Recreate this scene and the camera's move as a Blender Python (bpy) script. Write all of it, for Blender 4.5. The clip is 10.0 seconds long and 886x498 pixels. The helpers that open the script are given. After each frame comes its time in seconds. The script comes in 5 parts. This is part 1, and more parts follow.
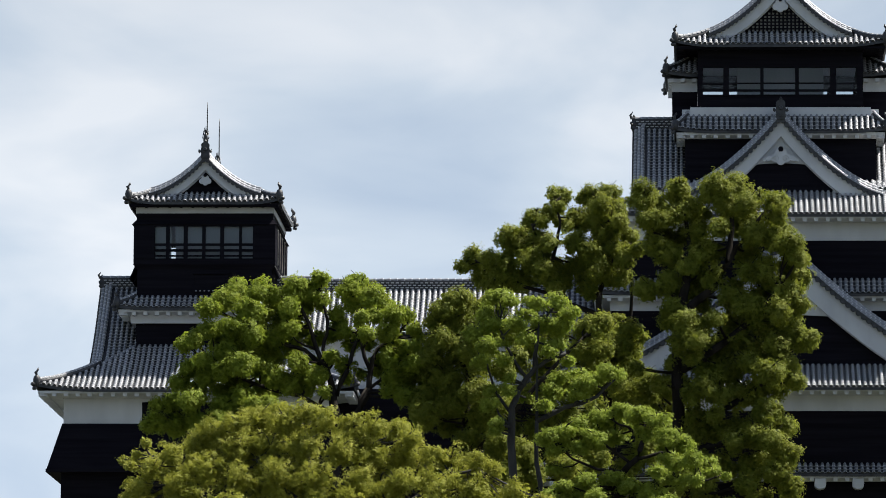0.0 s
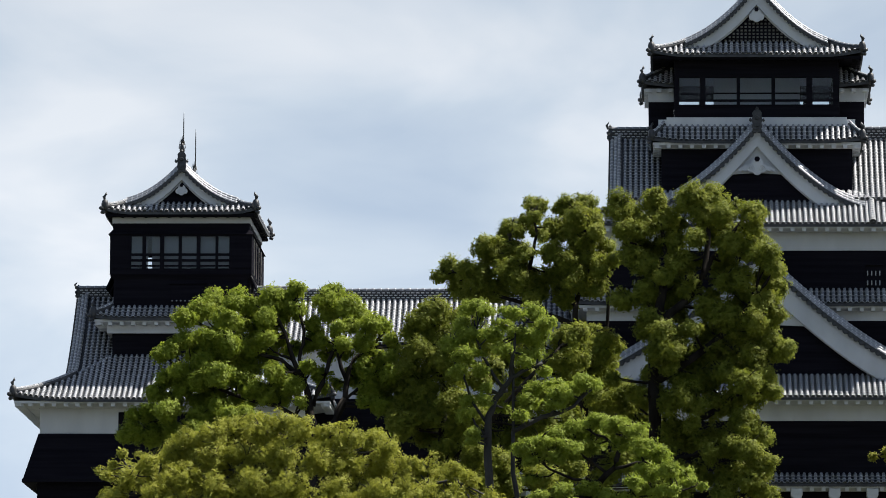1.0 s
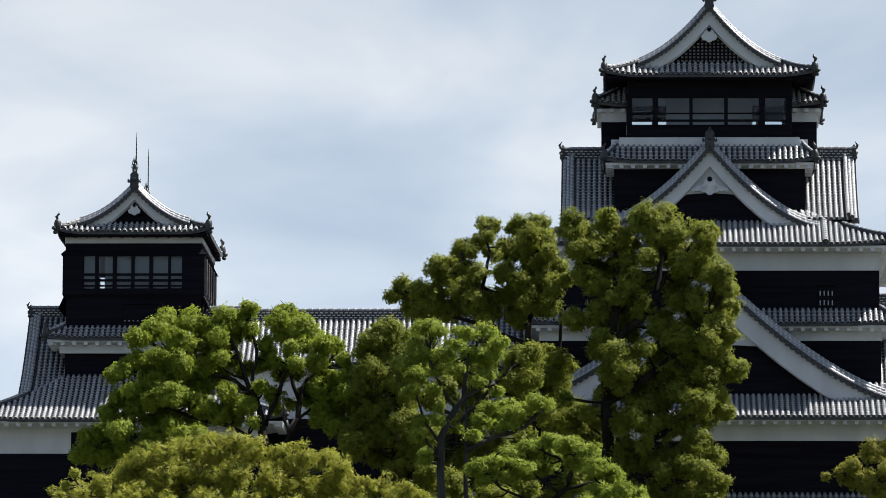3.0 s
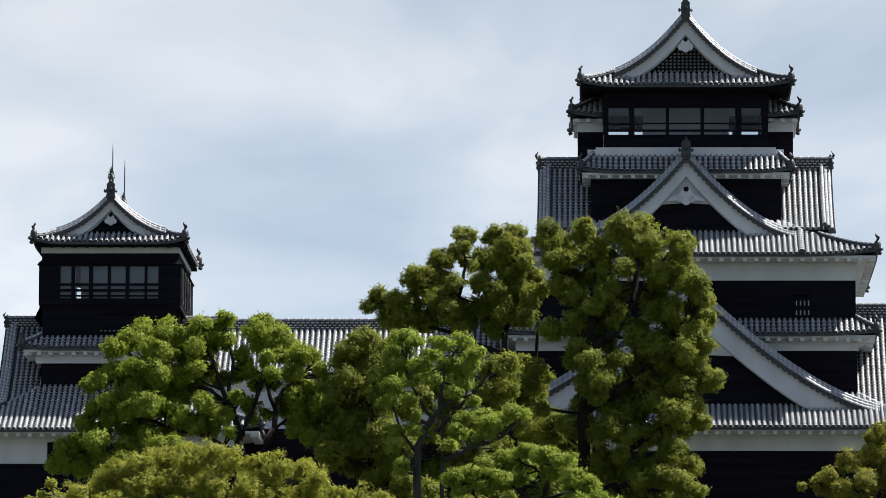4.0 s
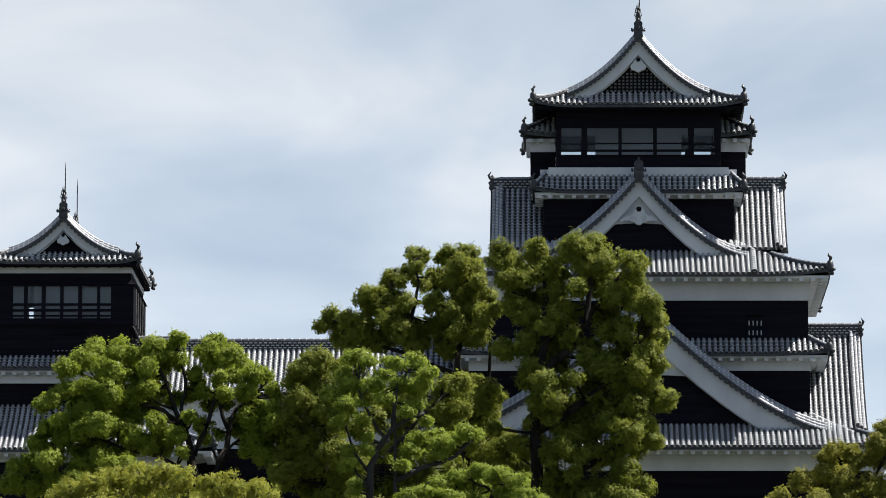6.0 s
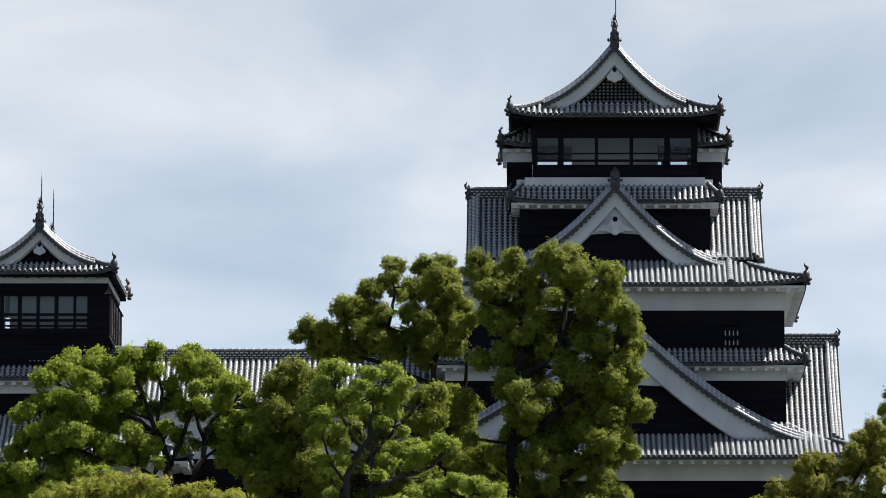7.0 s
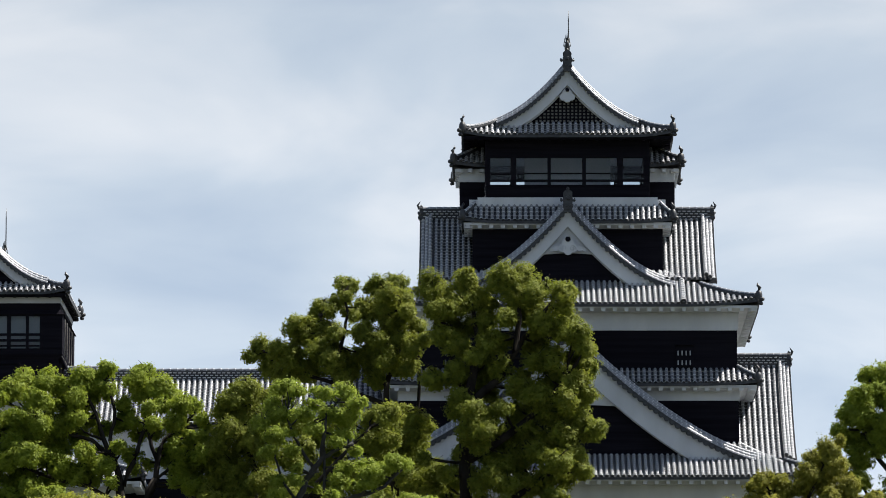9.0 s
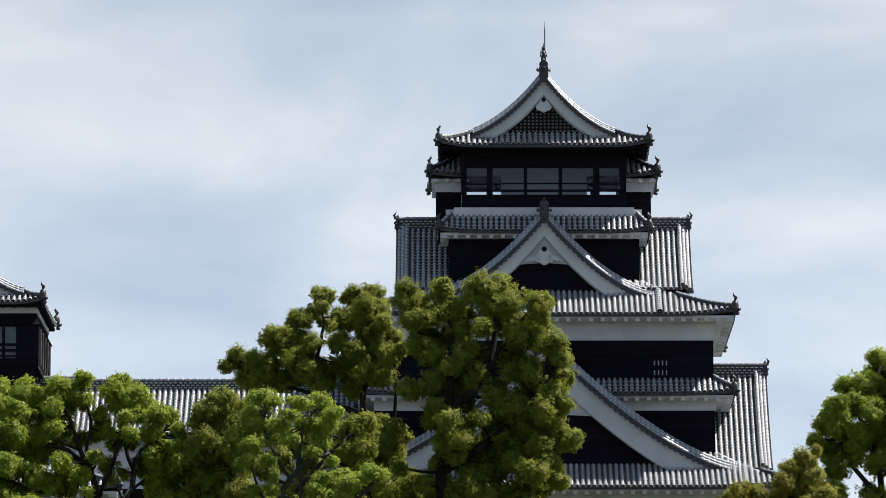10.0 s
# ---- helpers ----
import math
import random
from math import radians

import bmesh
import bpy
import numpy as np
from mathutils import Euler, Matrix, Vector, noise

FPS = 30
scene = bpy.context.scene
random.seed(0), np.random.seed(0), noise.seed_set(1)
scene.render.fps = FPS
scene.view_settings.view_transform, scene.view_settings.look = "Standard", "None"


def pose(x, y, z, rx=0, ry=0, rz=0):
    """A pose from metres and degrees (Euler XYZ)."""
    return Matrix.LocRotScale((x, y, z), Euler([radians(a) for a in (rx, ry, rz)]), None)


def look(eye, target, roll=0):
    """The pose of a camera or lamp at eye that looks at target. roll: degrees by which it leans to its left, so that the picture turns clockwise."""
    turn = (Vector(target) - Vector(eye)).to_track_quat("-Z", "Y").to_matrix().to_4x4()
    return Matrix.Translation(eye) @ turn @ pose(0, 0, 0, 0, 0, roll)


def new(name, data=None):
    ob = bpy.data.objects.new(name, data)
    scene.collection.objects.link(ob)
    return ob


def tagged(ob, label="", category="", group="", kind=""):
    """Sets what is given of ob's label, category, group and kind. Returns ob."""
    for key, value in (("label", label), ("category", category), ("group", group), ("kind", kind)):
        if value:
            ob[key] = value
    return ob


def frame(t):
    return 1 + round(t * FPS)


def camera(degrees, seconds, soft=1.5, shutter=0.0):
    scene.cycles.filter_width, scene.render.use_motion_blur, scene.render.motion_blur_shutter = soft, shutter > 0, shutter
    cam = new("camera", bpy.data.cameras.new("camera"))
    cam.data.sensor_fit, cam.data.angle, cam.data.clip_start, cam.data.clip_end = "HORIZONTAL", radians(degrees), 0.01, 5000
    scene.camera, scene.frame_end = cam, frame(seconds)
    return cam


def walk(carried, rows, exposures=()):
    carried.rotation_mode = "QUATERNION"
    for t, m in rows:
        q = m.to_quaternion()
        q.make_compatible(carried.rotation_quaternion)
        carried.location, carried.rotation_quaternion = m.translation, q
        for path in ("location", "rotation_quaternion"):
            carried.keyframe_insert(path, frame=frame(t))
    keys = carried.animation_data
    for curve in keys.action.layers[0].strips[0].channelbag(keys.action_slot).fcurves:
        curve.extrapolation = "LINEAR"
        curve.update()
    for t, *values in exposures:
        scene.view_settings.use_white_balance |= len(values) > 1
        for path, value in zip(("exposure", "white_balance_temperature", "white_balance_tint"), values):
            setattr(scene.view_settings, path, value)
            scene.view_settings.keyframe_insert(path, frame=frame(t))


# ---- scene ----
cam = camera(8.9656, 10.0, soft=0.65)
EYE = (0.0, 0.0, 1.6)
# seconds, yaw, pitch, roll of a long lens that turns on its stand
ROWS = [
    (0.0, 2.6114, 7.6800, -0.3280), (0.5, 2.4927, 7.7313, -0.3132), (1.0, 2.3741, 7.7825, -0.2982),
    (1.5, 2.2555, 7.8337, -0.2830), (2.0, 2.1369, 7.8849, -0.2677), (2.5, 2.0182, 7.9361, -0.2522),
    (4.0, 1.6624, 8.0894, -0.2047), (4.5, 1.5438, 8.1405, -0.1885), (5.0, 1.4252, 8.1915, -0.1722),
    (5.5, 1.3066, 8.2425, -0.1557), (7.0, 0.9509, 8.3953, -0.1053), (7.5, 0.8324, 8.4462, -0.0882),
    (8.0, 0.7139, 8.4970, -0.0708), (8.5, 0.5954, 8.5478, -0.0534), (9.0, 0.4769, 8.5986, -0.0357),
    (9.5, 0.3584, 8.6493, -0.0180), (10.0, 0.2400, 8.7000, 0.0),
]
walk(cam, [(t, pose(*EYE, 90 + p, r, y)) for t, y, p, r in ROWS], exposures=[(0.0, 1.0, 6380, 10), (10.0, 1.0, 6380, 10)])

# ---------------------------------------------------------------- light
SUN_FROM = Vector((0.50, 0.20, 0.86)).normalized()
sun_data = bpy.data.lights.new("sun", "SUN")
sun_data.energy, sun_data.angle, sun_data.color = 5.0, radians(0.6), (1.0, 0.95, 0.86)
sun = new("sun", sun_data)
sun.matrix_world = look(SUN_FROM * 400, (0, 0, 0))

world = bpy.data.worlds.new("sky")
scene.world = world
world.use_nodes = True
wn, wl = world.node_tree.nodes, world.node_tree.links
wn.clear()
w_out = wn.new("ShaderNodeOutputWorld")
w_sky = wn.new("ShaderNodeTexSky")
w_sky.sky_type, w_sky.sun_disc = "NISHITA", False
w_sky.sun_elevation = math.asin(SUN_FROM.z)
w_sky.sun_rotation = math.atan2(SUN_FROM.x, SUN_FROM.y)
w_bg = wn.new("ShaderNodeBackground")
w_bg.inputs["Strength"].default_value = 0.055
wl.new(w_sky.outputs[0], w_bg.inputs["Color"])
# thin layered cloud over the blue
w_co = wn.new("ShaderNodeTexCoord")
w_map = wn.new("ShaderNodeMapping")
w_map.inputs["Scale"].default_value = (14.0, 14.0, 36.0)
w_map.inputs["Rotation"].default_value = (0.0, 0.18, 0.0)
w_map.inputs["Location"].default_value = (1.3, 0.0, 0.4)
w_n1 = wn.new("ShaderNodeTexNoise")
w_n1.inputs["Scale"].default_value, w_n1.inputs["Detail"].default_value = 1.0, 6.0
w_n1.inputs["Roughness"].default_value, w_n1.inputs["Distortion"].default_value = 0.46, 0.5
w_ramp = wn.new("ShaderNodeValToRGB")
w_ramp.color_ramp.elements[0].position, w_ramp.color_ramp.elements[0].color = 0.30, (0.46, 0.555, 0.69, 1)
w_ramp.color_ramp.elements[1].position, w_ramp.color_ramp.elements[1].color = 0.68, (0.82, 0.855, 0.90, 1)
w_mid = w_ramp.color_ramp.elements.new(0.50)
w_mid.color = (0.61, 0.69, 0.785, 1)
w_cl = wn.new("ShaderNodeBackground")
w_low = wn.new("ShaderNodeMapRange")
w_low.interpolation_type = "SMOOTHSTEP"
w_low.inputs["From Min"].default_value, w_low.inputs["From Max"].default_value = 0.06, 0.24
w_low.inputs["To Min"].default_value, w_low.inputs["To Max"].default_value = 0.60, 0.44
w_mix = wn.new("ShaderNodeMixShader")
w_sep = wn.new("ShaderNodeSeparateXYZ")
w_fade = wn.new("ShaderNodeMapRange")
w_fade.interpolation_type = "SMOOTHSTEP"
w_fade.inputs["From Min"].default_value, w_fade.inputs["From Max"].default_value = 0.18, 0.75
w_fade.inputs["To Min"].default_value, w_fade.inputs["To Max"].default_value = 0.92, 0.22
wl.new(w_co.outputs["Generated"], w_sep.inputs[0])
wl.new(w_sep.outputs["Z"], w_fade.inputs["Value"])
wl.new(w_sep.outputs["Z"], w_low.inputs["Value"])
wl.new(w_low.outputs[0], w_cl.inputs["Strength"])
w_side = wn.new("ShaderNodeMapRange")
w_side.interpolation_type = "SMOOTHSTEP"
w_side.inputs["From Min"].default_value, w_side.inputs["From Max"].default_value = -0.7, 0.7
w_side.inputs["To Min"].default_value, w_side.inputs["To Max"].default_value = 0.35, 1.0
w_both = wn.new("ShaderNodeMath")
w_both.operation = "MULTIPLY"
wl.new(w_sep.outputs["Y"], w_side.inputs["Value"])
wl.new(w_fade.outputs[0], w_both.inputs[0])
wl.new(w_side.outputs[0], w_both.inputs[1])
wl.new(w_both.outputs[0], w_mix.inputs[0])
wl.new(w_co.outputs["Generated"], w_map.inputs["Vector"])
wl.new(w_map.outputs[0], w_n1.inputs["Vector"])
wl.new(w_n1.outputs["Fac"], w_ramp.inputs["Fac"])
wl.new(w_ramp.outputs["Color"], w_cl.inputs["Color"])
wl.new(w_bg.outputs[0], w_mix.inputs[1])
wl.new(w_cl.outputs[0], w_mix.inputs[2])
wl.new(w_mix.outputs[0], w_out.inputs["Surface"])


# ---------------------------------------------------------------- materials
def surface(name, lo, hi, rough=0.6, metal=0.0, scale=3.0, fine=40.0, bump=0.2, stretch=(1, 1, 1), per_piece=0.0, spec=0.5):
    """A varied surface: broad stains between two colours, fine grain in bump and gloss."""
    m = bpy.data.materials.new(name)
    m.use_nodes = True
    n, k = m.node_tree.nodes, m.node_tree.links
    b = n["Principled BSDF"]
    co, mp = n.new("ShaderNodeTexCoord"), n.new("ShaderNodeMapping")
    mp.inputs["Scale"].default_value = stretch
    k.new(co.outputs["Object"], mp.inputs["Vector"])
    big, small = n.new("ShaderNodeTexNoise"), n.new("ShaderNodeTexNoise")
    for tex, s, d in ((big, scale, 4.0), (small, fine, 3.0)):
        tex.inputs["Scale"].default_value, tex.inputs["Detail"].default_value = s, d
        k.new(mp.outputs[0], tex.inputs["Vector"])
    ramp = n.new("ShaderNodeValToRGB")
    e = ramp.color_ramp.elements
    e[0].position, e[0].color = 0.32, (*lo, 1)
    e[1].position, e[1].color = 0.68, (*hi, 1)
    k.new(big.outputs["Fac"], ramp.inputs["Fac"])
    colour = ramp.outputs["Color"]
    if per_piece:
        info, val, hsv = n.new("ShaderNodeObjectInfo"), n.new("ShaderNodeMapRange"), n.new("ShaderNodeHueSaturation")
        val.inputs["To Min"].default_value, val.inputs["To Max"].default_value = 1 - per_piece, 1 + per_piece
        k.new(info.outputs["Random"], val.inputs["Value"])
        k.new(val.outputs[0], hsv.inputs["Value"])
        k.new(colour, hsv.inputs["Color"])
        colour = hsv.outputs["Color"]
    k.new(colour, b.inputs["Base Color"])
    rr = n.new("ShaderNodeMapRange")
    rr.inputs["To Min"].default_value, rr.inputs["To Max"].default_value = max(0.03, rough - 0.12), min(1, rough + 0.12)
    k.new(small.outputs["Fac"], rr.inputs["Value"])
    k.new(rr.outputs[0], b.inputs["Roughness"])
    b.inputs["Metallic"].default_value = metal
    b.inputs["Specular IOR Level"].default_value = spec
    if bump:
        bp = n.new("ShaderNodeBump")
        bp.inputs["Strength"].default_value, bp.inputs["Distance"].default_value = bump, 0.03
        k.new(small.outputs["Fac"], bp.inputs["Height"])
        k.new(bp.outputs[0], b.inputs["Normal"])
    return m


def leaf_surface(name, dark, light, tip):
    m = bpy.data.materials.new(name)
    m.use_nodes = True
    n, k = m.node_tree.nodes, m.node_tree.links
    b, out = n["Principled BSDF"], n["Material Output"]
    geo = n.new("ShaderNodeNewGeometry")
    co, tex = n.new("ShaderNodeTexCoord"), n.new("ShaderNodeTexNoise")
    tex.inputs["Scale"].default_value, tex.inputs["Detail"].default_value = 0.55, 3.0
    k.new(co.outputs["Object"], tex.inputs["Vector"])
    mid = n.new("ShaderNodeMath")
    mid.operation = "MULTIPLY_ADD"
    mid.inputs[1].default_value, mid.inputs[2].default_value = 0.18, 0.035
    k.new(geo.outputs["Random Per Island"], mid.inputs[0])
    fine = n.new("ShaderNodeTexNoise")
    fine.inputs["Scale"].default_value, fine.inputs["Detail"].default_value = 4.5, 2.0
    k.new(co.outputs["Object"], fine.inputs["Vector"])
    tuft = n.new("ShaderNodeMath")
    tuft.operation = "MULTIPLY_ADD"
    tuft.inputs[1].default_value = 0.45
    k.new(fine.outputs["Fac"], tuft.inputs[0])
    k.new(mid.outputs[0], tuft.inputs[2])
    add = n.new("ShaderNodeMath")
    add.operation = "MULTIPLY_ADD"
    add.inputs[1].default_value = 0.35
    k.new(tex.outputs["Fac"], add.inputs[0])
    k.new(tuft.outputs[0], add.inputs[2])
    ramp = n.new("ShaderNodeValToRGB")
    e = ramp.color_ramp.elements
    e[0].position, e[0].color = 0.22, (*dark, 1)
    e[1].position, e[1].color = 0.54, (*light, 1)
    e.new(0.82).color = (*tip, 1)
    k.new(add.outputs[0], ramp.inputs["Fac"])
    k.new(ramp.outputs["Color"], b.inputs["Base Color"])
    b.inputs["Roughness"].default_value = 0.62
    b.inputs["Specular IOR Level"].default_value = 0.15
    tr, mix = n.new("ShaderNodeBsdfTranslucent"), n.new("ShaderNodeMixShader")
    mix.inputs[0].default_value = 0.46
    k.new(ramp.outputs["Color"], tr.inputs["Color"])
    k.new(b.outputs[0], mix.inputs[1])
    k.new(tr.outputs[0], mix.inputs[2])
    k.new(mix.outputs[0], out.inputs["Surface"])
    return m


def glass_surface(name):
    m = bpy.data.materials.new(name)
    m.use_nodes = True
    n, k = m.node_tree.nodes, m.node_tree.links
    n.clear()
    out, tr, gl, mix, fr = (n.new("ShaderNode" + s) for s in ("OutputMaterial", "BsdfTransparent", "BsdfGlossy", "MixShader", "Fresnel"))
    tr.inputs["Color"].default_value = (0.80, 0.86, 0.90, 1)
    gl.inputs["Roughness"].default_value = 0.03
    fr.inputs["IOR"].default_value = 1.52
    k.new(fr.outputs[0], mix.inputs[0])
    k.new(tr.outputs[0], mix.inputs[1])
    k.new(gl.outputs[0], mix.inputs[2])
    k.new(mix.outputs[0], out.inputs["Surface"])
    return m


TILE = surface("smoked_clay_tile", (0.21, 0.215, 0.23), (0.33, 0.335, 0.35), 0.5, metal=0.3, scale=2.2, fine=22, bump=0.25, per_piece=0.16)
# same clay painted near-black: the shade between tile ribs and ridge courses
VALLEY_SHADE = surface("tile_with_painted_shade", (0.022, 0.023, 0.027), (0.055, 0.056, 0.062), 0.6, scale=2.0, fine=20, bump=0.3)
DARK_TILE = surface("dark_ornament_tile", (0.018, 0.018, 0.021), (0.05, 0.051, 0.056), 0.5, scale=4.0, fine=20, bump=0.3)
MORTAR = surface("lime_mortar", (0.40, 0.41, 0.43), (0.58, 0.585, 0.60), 0.75, scale=4, fine=30, bump=0.2, per_piece=0.1)
PLASTER = surface("lime_plaster", (0.50, 0.51, 0.535), (0.62, 0.63, 0.655), 0.85, scale=0.7, fine=14, bump=0.08, stretch=(1, 1, 0.35))
BLACK = surface("black_lacquered_board", (0.007, 0.0065, 0.010), (0.013, 0.012, 0.017), 0.8, scale=0.8, fine=9, bump=0.25, stretch=(0.3, 0.3, 6), spec=0.03)
ROOM = surface("grey_room_lining", (0.55, 0.56, 0.62), (0.66, 0.67, 0.73), 0.8, scale=0.6, fine=10, bump=0.05)
STONE = surface("andesite_block", (0.12, 0.115, 0.105), (0.26, 0.25, 0.23), 0.9, scale=0.8, fine=9, bump=0.6, per_piece=0.2)
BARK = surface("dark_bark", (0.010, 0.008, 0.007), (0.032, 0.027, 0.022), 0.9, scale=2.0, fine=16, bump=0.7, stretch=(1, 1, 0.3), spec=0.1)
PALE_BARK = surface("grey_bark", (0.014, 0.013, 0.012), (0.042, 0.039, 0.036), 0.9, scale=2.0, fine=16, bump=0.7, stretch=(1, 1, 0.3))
METAL = surface("dark_bronze", (0.03, 0.03, 0.032), (0.09, 0.09, 0.09), 0.45, metal=0.6, scale=5, fine=30, bump=0.1)
GRASS = surface("grass_and_earth", (0.03, 0.04, 0.02), (0.075, 0.072, 0.055), 0.95, scale=0.05, fine=1.5, bump=0.5)
GLASS = glass_surface("window_glass")
LEAF_CAMPHOR = leaf_surface("camphor_leaf", (0.107, 0.156, 0.017), (0.242, 0.298, 0.030), (0.360, 0.401, 0.061))
LEAF_DEEP = leaf_surface("deep_camphor_leaf", (0.086, 0.117, 0.019), (0.211, 0.239, 0.030), (0.347, 0.345, 0.063))
LEAF_FRESH = leaf_surface("fresh_maple_leaf", (0.113, 0.164, 0.022), (0.268, 0.328, 0.043), (0.399, 0.462, 0.086))
LEAF_OLIVE = leaf_surface("olive_green_leaf", (0.146, 0.165, 0.024), (0.315, 0.325, 0.046), (0.435, 0.430, 0.095))
LEAF_RUSSET = leaf_surface("young_russet_leaf", (0.129, 0.125, 0.020), (0.249, 0.253, 0.037), (0.366, 0.306, 0.067))
BLIND = surface("grey_roller_blind", (0.30, 0.31, 0.33), (0.36, 0.37, 0.39), 0.85, scale=0.5, fine=30, bump=0.05)


# ---------------------------------------------------------------- mesh helpers
def link(name, mesh, parent, label="", kind=""):
    ob = new(name, mesh)
    ob.parent = parent
    return tagged(ob, label, kind=kind)


def mesh_from(name, verts, faces, mats, slots=None, smooth=False):
    me = bpy.data.meshes.new(name)
    me.from_pydata([tuple(v) for v in verts], [], faces)
    for mt in mats:
        me.materials.append(mt)
    if slots is not None:
        me.polygons.foreach_set("material_index", slots)
    if smooth:
        me.polygons.foreach_set("use_smooth", [True] * len(faces))
    me.update()
    return me


def part(name, bm, material, parent, label="", smooth=False, kind=""):
    me = bpy.data.meshes.new(name)
    bmesh.ops.recalc_face_normals(bm, faces=bm.faces)
    bm.to_mesh(me)
    bm.free()
    me.materials.append(material)
    if smooth:
        me.polygons.foreach_set("use_smooth", [True] * len(me.polygons))
    return link(name, me, parent, label, kind)


def add_box(bm, x0, x1, y0, y1, z0, z1, bevel=0.0):
    vs = bmesh.ops.create_cube(bm, size=1.0, matrix=Matrix.LocRotScale(((x0 + x1) / 2, (y0 + y1) / 2, (z0 + z1) / 2), None, (x1 - x0, y1 - y0, z1 - z0)))["verts"]
    if bevel:
        es = list({e for v in vs for e in v.link_edges})
        bmesh.ops.bevel(bm, geom=es, offset=bevel, segments=1, affect="EDGES")


def box(name, x0, x1, y0, y1, z0, z1, material, parent, label="", bevel=0.02):
    bm = bmesh.new()
    add_box(bm, x0, x1, y0, y1, z0, z1, bevel)
    return part(name, bm, material, parent, label)


def add_tube(bm, path, radii, sides=8, flat=1.0):
    """A tapered tube along a path of points."""
    rings = []
    for i, p in enumerate(path):
        d = (Vector(path[min(i + 1, len(path) - 1)]) - Vector(path[max(i - 1, 0)])).normalized()
        up = Vector((0, 0, 1)) if abs(d.z) < 0.9 else Vector((1, 0, 0))
        s = d.cross(up).normalized()
        u = s.cross(d)
        r = radii[i] if isinstance(radii, (list, tuple)) else radii
        rings.append([bm.verts.new(Vector(p) + s * math.cos(2 * math.pi * j / sides) * r + u * math.sin(2 * math.pi * j / sides) * r * flat) for j in range(sides)])
    for a, b in zip(rings, rings[1:]):
        for j in range(sides):
            bm.faces.new((a[j], a[(j + 1) % sides], b[(j + 1) % sides], b[j]))
    bm.faces.new(rings[0][::-1])
    bm.faces.new(rings[-1])


def ring_box(name, hx, hy, z0, z1, thick, material, parent, label="", hx1=None, hy1=None):
    """Four walls round a rectangle, open above and below; hx1, hy1: half sizes at the foot where they flare."""
    hx1, hy1 = hx if hx1 is None else hx1, hy if hy1 is None else hy1
    v, f = [], []
    for z, a, b in ((z0, hx1, hy1), (z1, hx, hy)):
        for k in (0, thick):
            v += [(-a + k, -b + k, z), (a - k, -b + k, z), (a - k, b - k, z), (-a + k, b - k, z)]
    for i in range(4):
        j = (i + 1) % 4
        f += [(i, j, 8 + j, 8 + i), (4 + j, 4 + i, 12 + i, 12 + j), (8 + i, 8 + j, 12 + j, 12 + i), (j, i, 4 + i, 4 + j)]
    return link(name, mesh_from(name, v, f, [material]), parent, label)


# ---------------------------------------------------------------- tiled roofs
def row_mesh(path, side, r, tile=0.29, pan=0.0):
    """One row of overlapping half-round tiles along a path that climbs from the eave; each tile ends in a collar of mortar.
    pan: the way to the next row, where the lips of the pan tiles between the two are built as well."""
    pts = [Vector(p) for p in path]
    lens = [0.0]
    for a, b in zip(pts, pts[1:]):
        lens.append(lens[-1] + (b - a).length)
    total = lens[-1]

    def at(d):
        d = min(max(d, 0), total)
        for i in range(len(pts) - 1):
            if d <= lens[i + 1] or i == len(pts) - 2:
                k = (d - lens[i]) / max(1e-6, lens[i + 1] - lens[i])
                return pts[i].lerp(pts[i + 1], k), (pts[i + 1] - pts[i]).normalized()
    side = Vector(side).normalized()
    verts, faces, slots = [], [], []
    angles = [math.pi * i / 5 for i in range(6)]
    n = max(1, round(total / tile))
    step = total / n
    last = None
    for i in range(n):
        for k, (d, rr) in enumerate(((i * step, r * 1.06), (i * step + 0.055, r * 1.05), ((i + 1) * step, r * 0.86))):
            p, way = at(d)
            up = side.cross(way)
            up = up if up.z > 0 else -up
            ring = []
            for a in angles:
                verts.append(p + side * math.cos(a) * rr + up * math.sin(a) * rr)
                ring.append(len(verts) - 1)
            if last:
                for j in range(5):
                    faces.append((last[j], last[j + 1], ring[j + 1], ring[j]))
                    slots.append(1 if k in (0, 1) else 0)
            elif i == 0 and k == 0:
                # round end tile at the eave
                low = len(verts)
                for a in (math.pi * 1.25, math.pi * 1.5, math.pi * 1.75):
                    verts.append(p + side * math.cos(a) * rr + up * math.sin(a) * rr)
                faces.append(tuple(ring + [low, low + 1, low + 2]))
                slots.append(2)
            last = ring
        if pan:
            p, way = at(i * step + 0.1)
            up = side.cross(way)
            up = up if up.z > 0 else -up
            low = len(verts)
            for along, lift in ((0.0, -0.07), (0.0, -0.012), (0.14, -0.045)):
                for c in (0.8 * r, pan - 0.8 * r):
                    verts.append(p + way * along + side * c + up * lift)
            # fronts in mortar; tops take the dark tile as painted valley shade
            faces += [(low, low + 1, low + 3, low + 2), (low + 2, low + 3, low + 5, low + 4)]
            slots += [1, 2]
    return mesh_from("tile_rib", verts, faces, [TILE, MORTAR, DARK_TILE], slots)


def curve01(u, sag):
    return (1 - sag) * u + sag * u * u


